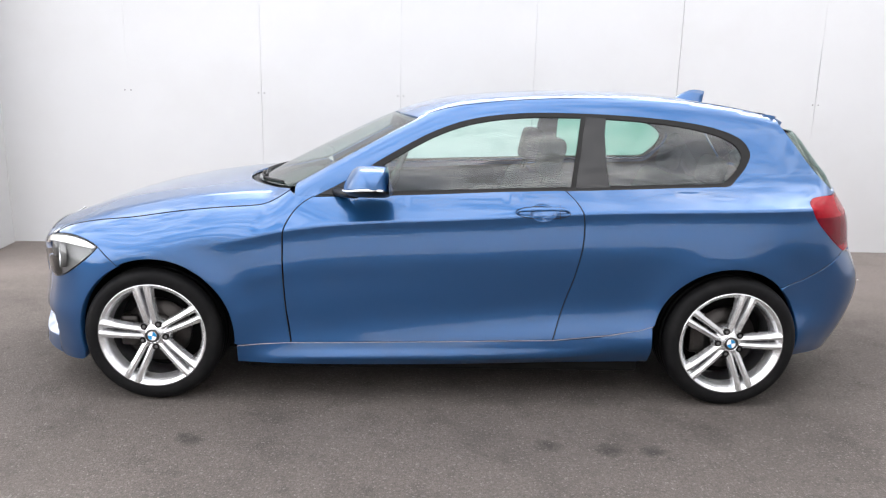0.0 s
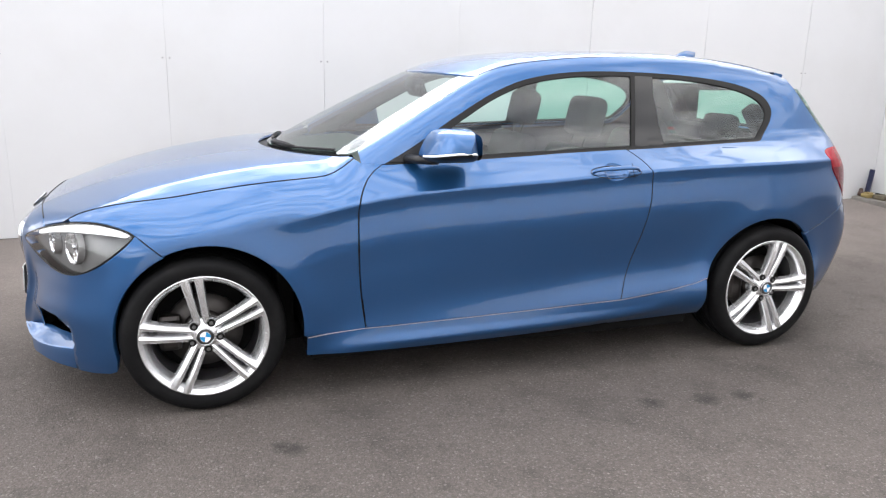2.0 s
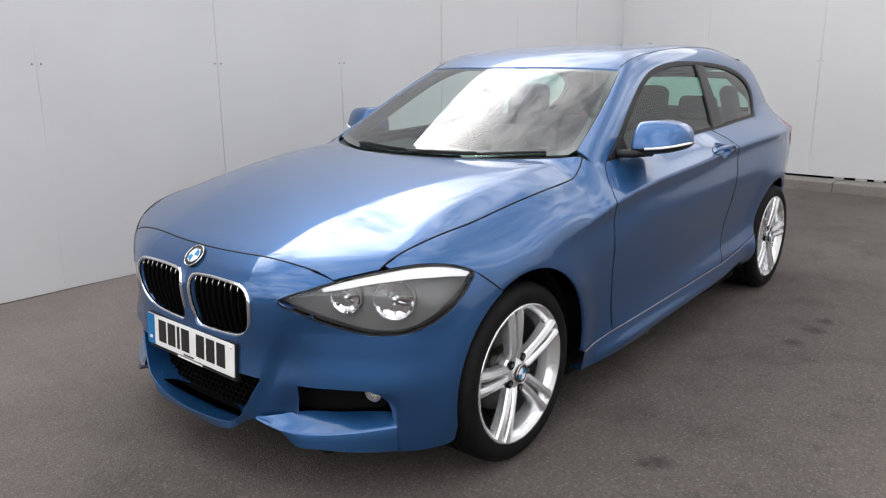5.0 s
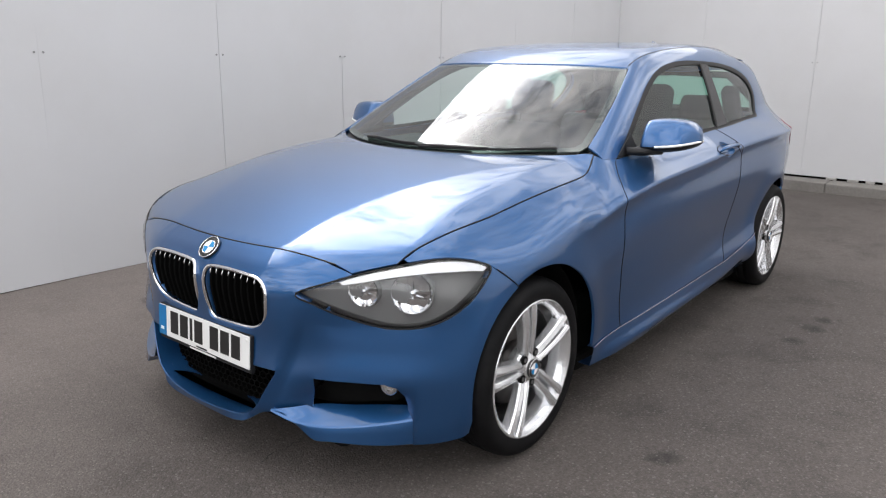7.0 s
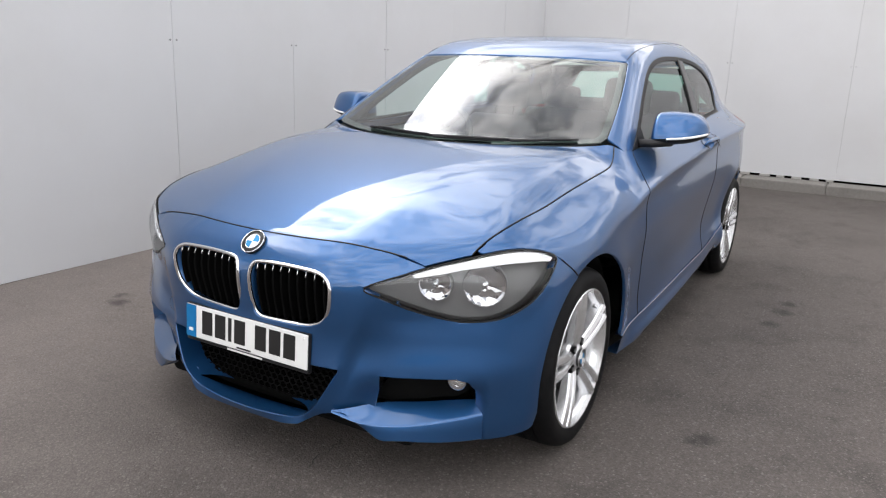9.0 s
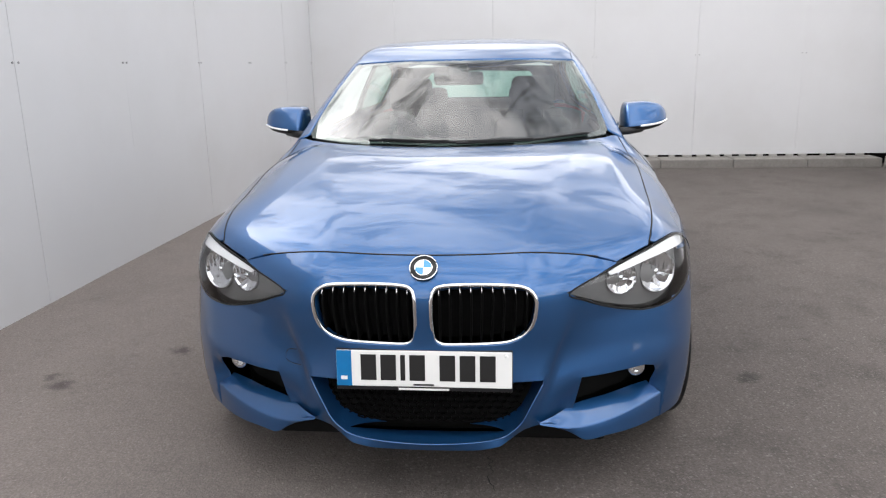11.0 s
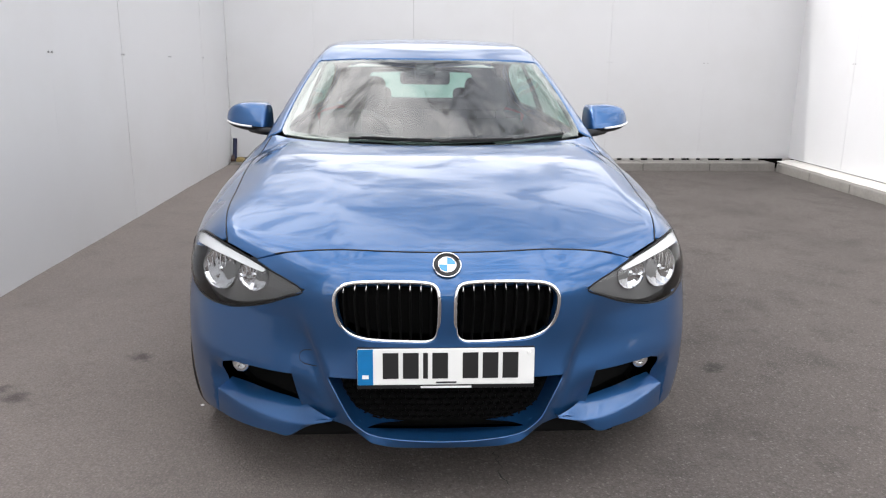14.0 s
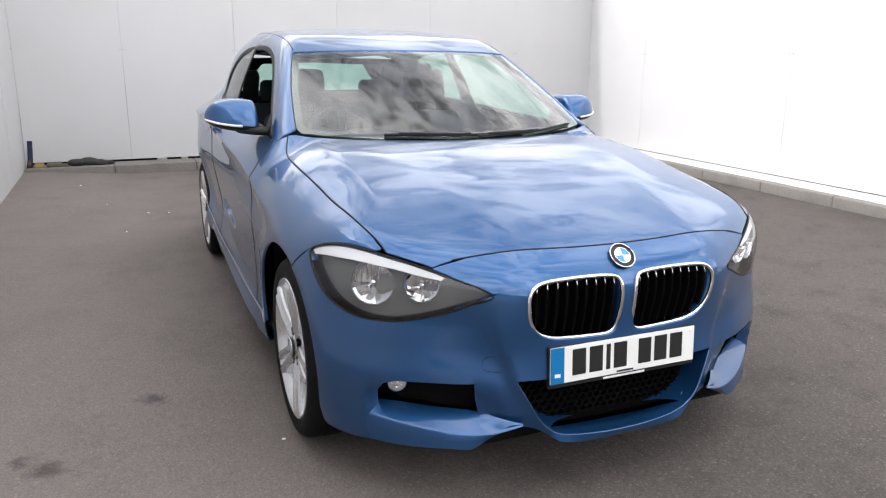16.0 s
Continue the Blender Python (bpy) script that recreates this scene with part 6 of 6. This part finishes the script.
# ---- the car: mirrors, handles, wipers, aerial ----
def door_mirror(holder):
    """Built on the near side, tip at y = -0.995; then copied over."""
    FRONT, REAR_X = Spline((0, -0.466), (0.3, -0.462), (0.7, -0.436), (1.0, -0.395)), Spline((0, -0.245), (0.6, -0.252), (1.0, -0.272))
    TOP, FOOT = Spline((0, 1.108), (0.4, 1.116), (0.8, 1.104), (1.0, 1.088)), Spline((0, 0.972), (0.4, 0.978), (0.8, 0.996), (1.0, 1.014))
    power = lambda c, e: math.copysign(abs(c) ** e, c)

    def ring(u, t, grow=0.0):
        """A point of the housing: u from the door to the tip, t round it from the rear over the top to the front."""
        v = np.clip(u, 0, 1)
        w = max(0.0, (u - 0.70) / 0.30)
        small = max(0.0, 1 - w ** 2.7) ** 0.40
        w = max(0.0, (0.14 - u) / 0.14)
        small *= max(0.0, 1 - w ** 2.4) ** 0.45
        x0, x1, z0, z1 = float(FRONT(v)), float(REAR_X(v)), float(FOOT(v)), float(TOP(v))
        c, s = math.cos(t), math.sin(t)
        px, pz = power(c, 0.22 if c > 0 else 0.62), power(s, 0.62)
        z = (z0 + z1) / 2 + pz * ((z1 - z0) / 2 + grow)
        x = (x0 + x1) / 2 + px * ((x1 - x0) / 2 + grow)
        x += (0.45 * (z - 1.03) * -c) if c < 0 else (-0.22 * (z - 1.0) * c)
        low, mid = z0 + 0.22 * (z1 - z0), (x0 + x1) / 2 + 0.01
        x, z = mid + (x - mid) * small, low + (z - low) * small
        return (x, -0.772 - 0.223 * u, z)

    def shell(name, t0, t1, mat, grow, label=""):
        us = [0.5 - 0.5 * math.cos(math.pi * i / 26) for i in range(27)]
        k = 25
        verts = []
        for u in us:
            verts += [ring(u, t, grow) for t in np.linspace(t0, t1, k)]
        faces = [(i * k + j, (i + 1) * k + j, (i + 1) * k + j + 1, i * k + j + 1) for i in range(26) for j in range(k - 1)]
        return mesh_ob(name, verts, faces, mat, holder, label)

    split = math.pi + 0.40
    shell("mirror_cap", -0.41, split, PAINT, 0.001, "blue door mirror housing")
    shell("mirror_base", split - 0.02, 2 * math.pi - 0.39, BLACK_PLASTIC, 0.0, "black lower mirror shell")
    pane = [(float(REAR_X(0.5)) - 0.009, -0.8835 + 0.088 * power(math.cos(t), 0.6), 1.045 + 0.052 * power(math.sin(t), 0.6)) for t in np.linspace(0, 2 * math.pi, 37)[:-1]]
    mesh_ob("mirror_glass", pane, [tuple(range(36))], CHROME, holder, "mirror glass in the housing", smooth=False)
    strip = [ring(u, split, 0.003) for u in np.linspace(0.36, 0.985, 18)] + [ring(u, -0.40, 0.003) for u in (0.97, 0.93)]
    tube(strip, 0.0055, ROUNDEL_WHITE, "side_repeater", holder, "clear side repeater strip", sides=6)
    tube([(-0.505, -0.745, 0.985), (-0.46, -0.80, 0.984), (-0.41, -0.86, 0.990)], 0.026, BLACK_PLASTIC, "mirror_arm", holder, sides=10, flat=0.7)


m_left = new("door_mirror")
m_left.parent = car
m_left["label"] = "blue door mirror with black base and clear repeater strip"
door_mirror(m_left)
m_right = new("door_mirror")
m_right.parent = car
m_right["label"] = m_left["label"]
for c in list(m_left.children):
    mirrored(c, m_right)


def handle(holder):
    p, n = on_side(np.array([(x, 0.9185 + 0.006 * (x - 0.31) / 0.235) for x in np.linspace(0.312, 0.545, 15)]))
    t = np.linspace(-1, 1, 15)
    verts, faces = [], []
    for i, (v, w) in enumerate(zip(p, n)):
        wide = 0.021 * max(0.12, (1 - abs(t[i]) ** 3.5)) ** 0.6
        rise = 0.004 + 0.022 * (1 - abs(t[i]) ** 6)
        up = np.array((0, 0, 1.0)) - w * w[2]
        for k in range(10):
            a = 2 * math.pi * k / 10
            verts.append(v + w * (rise + 0.008 * math.cos(a)) + up * wide * math.sin(a))
    faces = [(10 * i + k, 10 * i + (k + 1) % 10, 10 * i + 10 + (k + 1) % 10, 10 * i + 10 + k) for i in range(14) for k in range(10)]
    faces += [tuple(range(9, -1, -1)), tuple(140 + k for k in range(10))]
    mesh_ob("handle", verts, faces, PAINT, holder, "blue pull handle over a shaded cup")
    sheet("handle_cup", CUP, on_side, PAINT, holder, step=0.009, lip=0.0, wave=lambda q: -0.024 * np.sqrt(np.clip(1.0 - ((q[:, 0] - 0.43) / 0.0602) ** 2 - ((q[:, 1] - 0.921) / 0.0382) ** 2, 0, 1)))
    ring = [(0.428 + 0.122 * math.cos(a), 0.9215 + 0.024 * math.sin(a)) for a in np.linspace(0, 2 * math.pi, 37)[:-1]]
    q, m = on_side(np.array(ring))
    tube(q + m * 0.0015, 0.0016, GASKET, "handle_joint", holder, closed=True, sides=4)
    lock = [(0.503, 0.938), (0.500, 0.906)]
    q, m = on_side(np.array(lock))
    tube(q + m * 0.031, 0.0012, GASKET, "lock_joint", holder, sides=4)


before = set(door.children)
handle(door)
for c in [c for c in door.children if c not in before]:
    mirrored(c, door_r)

for pts in ([(screen_foot(y) + 0.024 + 0.015 * (0.36 - y), y) for y in (0.36, 0.05, -0.26)], [(screen_foot(y) + 0.016 + 0.006 * (-y), y) for y in (-0.02, -0.30, -0.58)]):
    q, n = on_top(np.array(curve(pts, 8)))
    wiper = tube(q + n * 0.004, 0.006, BLACK_PLASTIC, "wiper", car, "black windscreen wiper", sides=6)
    tube(q[2:10] + n[2:10] * 0.010, 0.005, BLACK_PLASTIC, "wiper_arm", wiper, sides=6)

verts, faces = [], []
for i in range(9):
    t = i / 8
    x = 1.25 + 0.16 * t
    z0 = float(top_height(np.array(x), np.array(0.0))) - 0.004
    hgt = 0.066 * math.sin(min(1, t * 1.3) * math.pi / 2) ** 1.1
    w = 0.020 * (0.35 + 0.65 * math.sin(math.pi * min(0.98, 0.15 + t * 0.8)))
    lean = 0.012 * t
    verts += [(x, -w, z0), (x + lean * 0.6, -w * 0.45, z0 + hgt * 0.6), (x + lean, 0, z0 + hgt), (x + lean * 0.6, w * 0.45, z0 + hgt * 0.6), (x, w, z0)]
faces = [(5 * i + k, 5 * i + k + 1, 5 * i + k + 6, 5 * i + k + 5) for i in range(8) for k in range(4)] + [(40, 41, 42, 43, 44)]
mesh_ob("aerial_fin", verts, faces, PAINT, car, "blue shark-fin aerial")


# ---- the car: cabin ----
def car_seat(x, y, name="front_seat"):
    s = new(name)
    s.parent = car
    s["label"] = "dark cloth front seat with headrest"
    bm = bmesh.new()
    box(bm, (-0.26, -0.25, 0.0), (0.26, 0.25, 0.16), bevel=0.06, segments=4)
    box(bm, (-0.22, -0.27, 0.05), (0.22, -0.19, 0.20), bevel=0.035, segments=3)
    box(bm, (-0.22, 0.19, 0.05), (0.22, 0.27, 0.20), bevel=0.035, segments=3)
    c = part("cushion", bm, CLOTH, s, smooth=True)
    c.matrix_world = pose(x, y, 0.36, 0, -8, 0)
    bm = bmesh.new()
    box(bm, (-0.06, -0.23, 0.0), (0.07, 0.23, 0.58), bevel=0.055, segments=4)
    box(bm, (-0.10, -0.26, 0.05), (0.05, -0.17, 0.45), bevel=0.035, segments=3)
    box(bm, (-0.10, 0.17, 0.05), (0.05, 0.26, 0.45), bevel=0.035, segments=3)
    c = part("backrest", bm, CLOTH, s, smooth=True)
    c.matrix_world = pose(x + 0.27, y, 0.44, 0, 20, 0)
    bm = bmesh.new()
    box(bm, (-0.05, -0.13, 0.0), (0.06, 0.13, 0.20), bevel=0.045, segments=4)
    c = part("headrest", bm, CLOTH, s, smooth=True)
    c.matrix_world = pose(x + 0.485, y, 1.035, 0, 12, 0)
    for d in (-0.06, 0.06):
        t = tube([(x + 0.465, y + d, 0.97), (x + 0.495, y + d, 1.07)], 0.007, STEEL, "headrest_post", s, sides=6)
    return s


car_seat(0.02, -0.37)
car_seat(0.02, 0.37)
rear = new("rear_bench")
rear.parent = car
rear["label"] = "dark cloth rear bench with two headrests"
bm = bmesh.new()
box(bm, (0.75, -0.60, 0.36), (1.25, 0.60, 0.55), bevel=0.06, segments=3)
part("bench_cushion", bm, CLOTH, rear, smooth=True)
bm = bmesh.new()
box(bm, (-0.07, -0.60, 0.0), (0.07, 0.60, 0.56), bevel=0.055, segments=3)
part("bench_back", bm, CLOTH, rear, smooth=True).matrix_world = pose(1.13, 0, 0.47, 0, 22, 0)
for y in (-0.34, 0.34):
    bm = bmesh.new()
    box(bm, (-0.045, -0.12, 0.0), (0.045, 0.12, 0.15), bevel=0.04, segments=3)
    part("rear_headrest", bm, CLOTH, rear, smooth=True).matrix_world = pose(1.35, y, 1.00, 0, 15, 0)
bm = bmesh.new()
box(bm, (1.34, -0.54, 0.92), (1.80, 0.54, 0.95), bevel=0.01)
part("parcel_shelf", bm, TRIM_GREY, car, "dark rear parcel shelf")
bm = bmesh.new()
box(bm, (-0.10, -0.46, 0.0), (-0.06, 0.46, 0.165), pose(1.80, 0, 0.96, 0, -35.5, 0), bevel=0.012)
part("tailgate_lining", bm, TRIM_GREY, car, "dark inner lining below the rear window")
for y in (-0.50, 0.50):
    bm = bmesh.new()
    box(bm, (-0.22, -0.05, 0.0), (-0.14, 0.05, 0.34), pose(1.77, y, 1.02, 0, -35.5, 0), bevel=0.02)
    part("rear_pillar_lining", bm, TRIM_GREY, car)
verts, faces = [], []
prof = [(-0.98, 0.925), (-0.80, 0.965), (-0.55, 0.955), (-0.43, 0.925), (-0.39, 0.86), (-0.42, 0.74), (-0.50, 0.60), (-0.60, 0.50)]
for y in np.linspace(-0.70, 0.70, 15):
    for x, z in prof:
        hump = 0.035 * math.exp(-((y - 0.36) / 0.17) ** 2) * (1 if -0.7 < x < -0.38 else 0.2)
        verts.append((x + 0.12 * y * y, y, z + hump - 0.03 * (y / 0.7) ** 4))
k = len(prof)
faces = [(i * k + j, i * k + j + 1, (i + 1) * k + j + 1, (i + 1) * k + j) for i in range(14) for j in range(k - 1)]
mesh_ob("dashboard", verts, faces, TRIM_GREY, car, "dark moulded dashboard")
ringm = pose(-0.30, 0.36, 0.90, 0, -64, 0)
pts = [ringm @ Vector((0.182 * math.cos(a), 0.182 * math.sin(a), 0)) for a in np.linspace(0, 2 * math.pi, 37)[:-1]]
steering = tube(pts, 0.015, TRIM_GREY, "steering_wheel", car, "dark leather steering wheel", closed=True, sides=8)
bm = bmesh.new()
box(bm, (-0.06, -0.075, -0.03), (0.06, 0.075, 0.02), ringm, bevel=0.02)
part("airbag_pad", bm, TRIM_GREY, steering)
for a in (0, 180, 270):
    bm = bmesh.new()
    box(bm, (0.05, -0.02, -0.012), (0.175, 0.02, 0.008), ringm @ pose(0, 0, 0, 0, 0, a + 90), bevel=0.006)
    part("wheel_spoke", bm, TRIM_GREY, steering)
bm = bmesh.new()
box(bm, (-0.02, -0.125, -0.032), (0.02, 0.125, 0.036), bevel=0.018, segments=3)
part("rear_view_mirror", bm, BLACK_PLASTIC, car, "black interior mirror at the windscreen top", smooth=True).matrix_world = pose(-0.24, 0.02, 1.235, 0, -20, 0)
bm = bmesh.new()
box(bm, (-0.04, -0.05, -0.03), (0.04, 0.05, 0.04), bevel=0.015)
part("sensor_box", bm, BLACK_PLASTIC, car).matrix_world = pose(-0.255, 0.02, 1.262, 0, 28, 0)
bm = bmesh.new()
box(bm, (-0.45, -0.11, 0.23), (0.6, 0.11, 0.52), bevel=0.03)
part("centre_console", bm, TRIM_GREY, car)

# the car stands a finger's breadth off the yard's middle line
car.location, car.rotation_euler, car.scale = (0.0, 0.018, 0.0), (0.0, 0.0, radians(0.28)), (1.0, 1.005, 1.0)
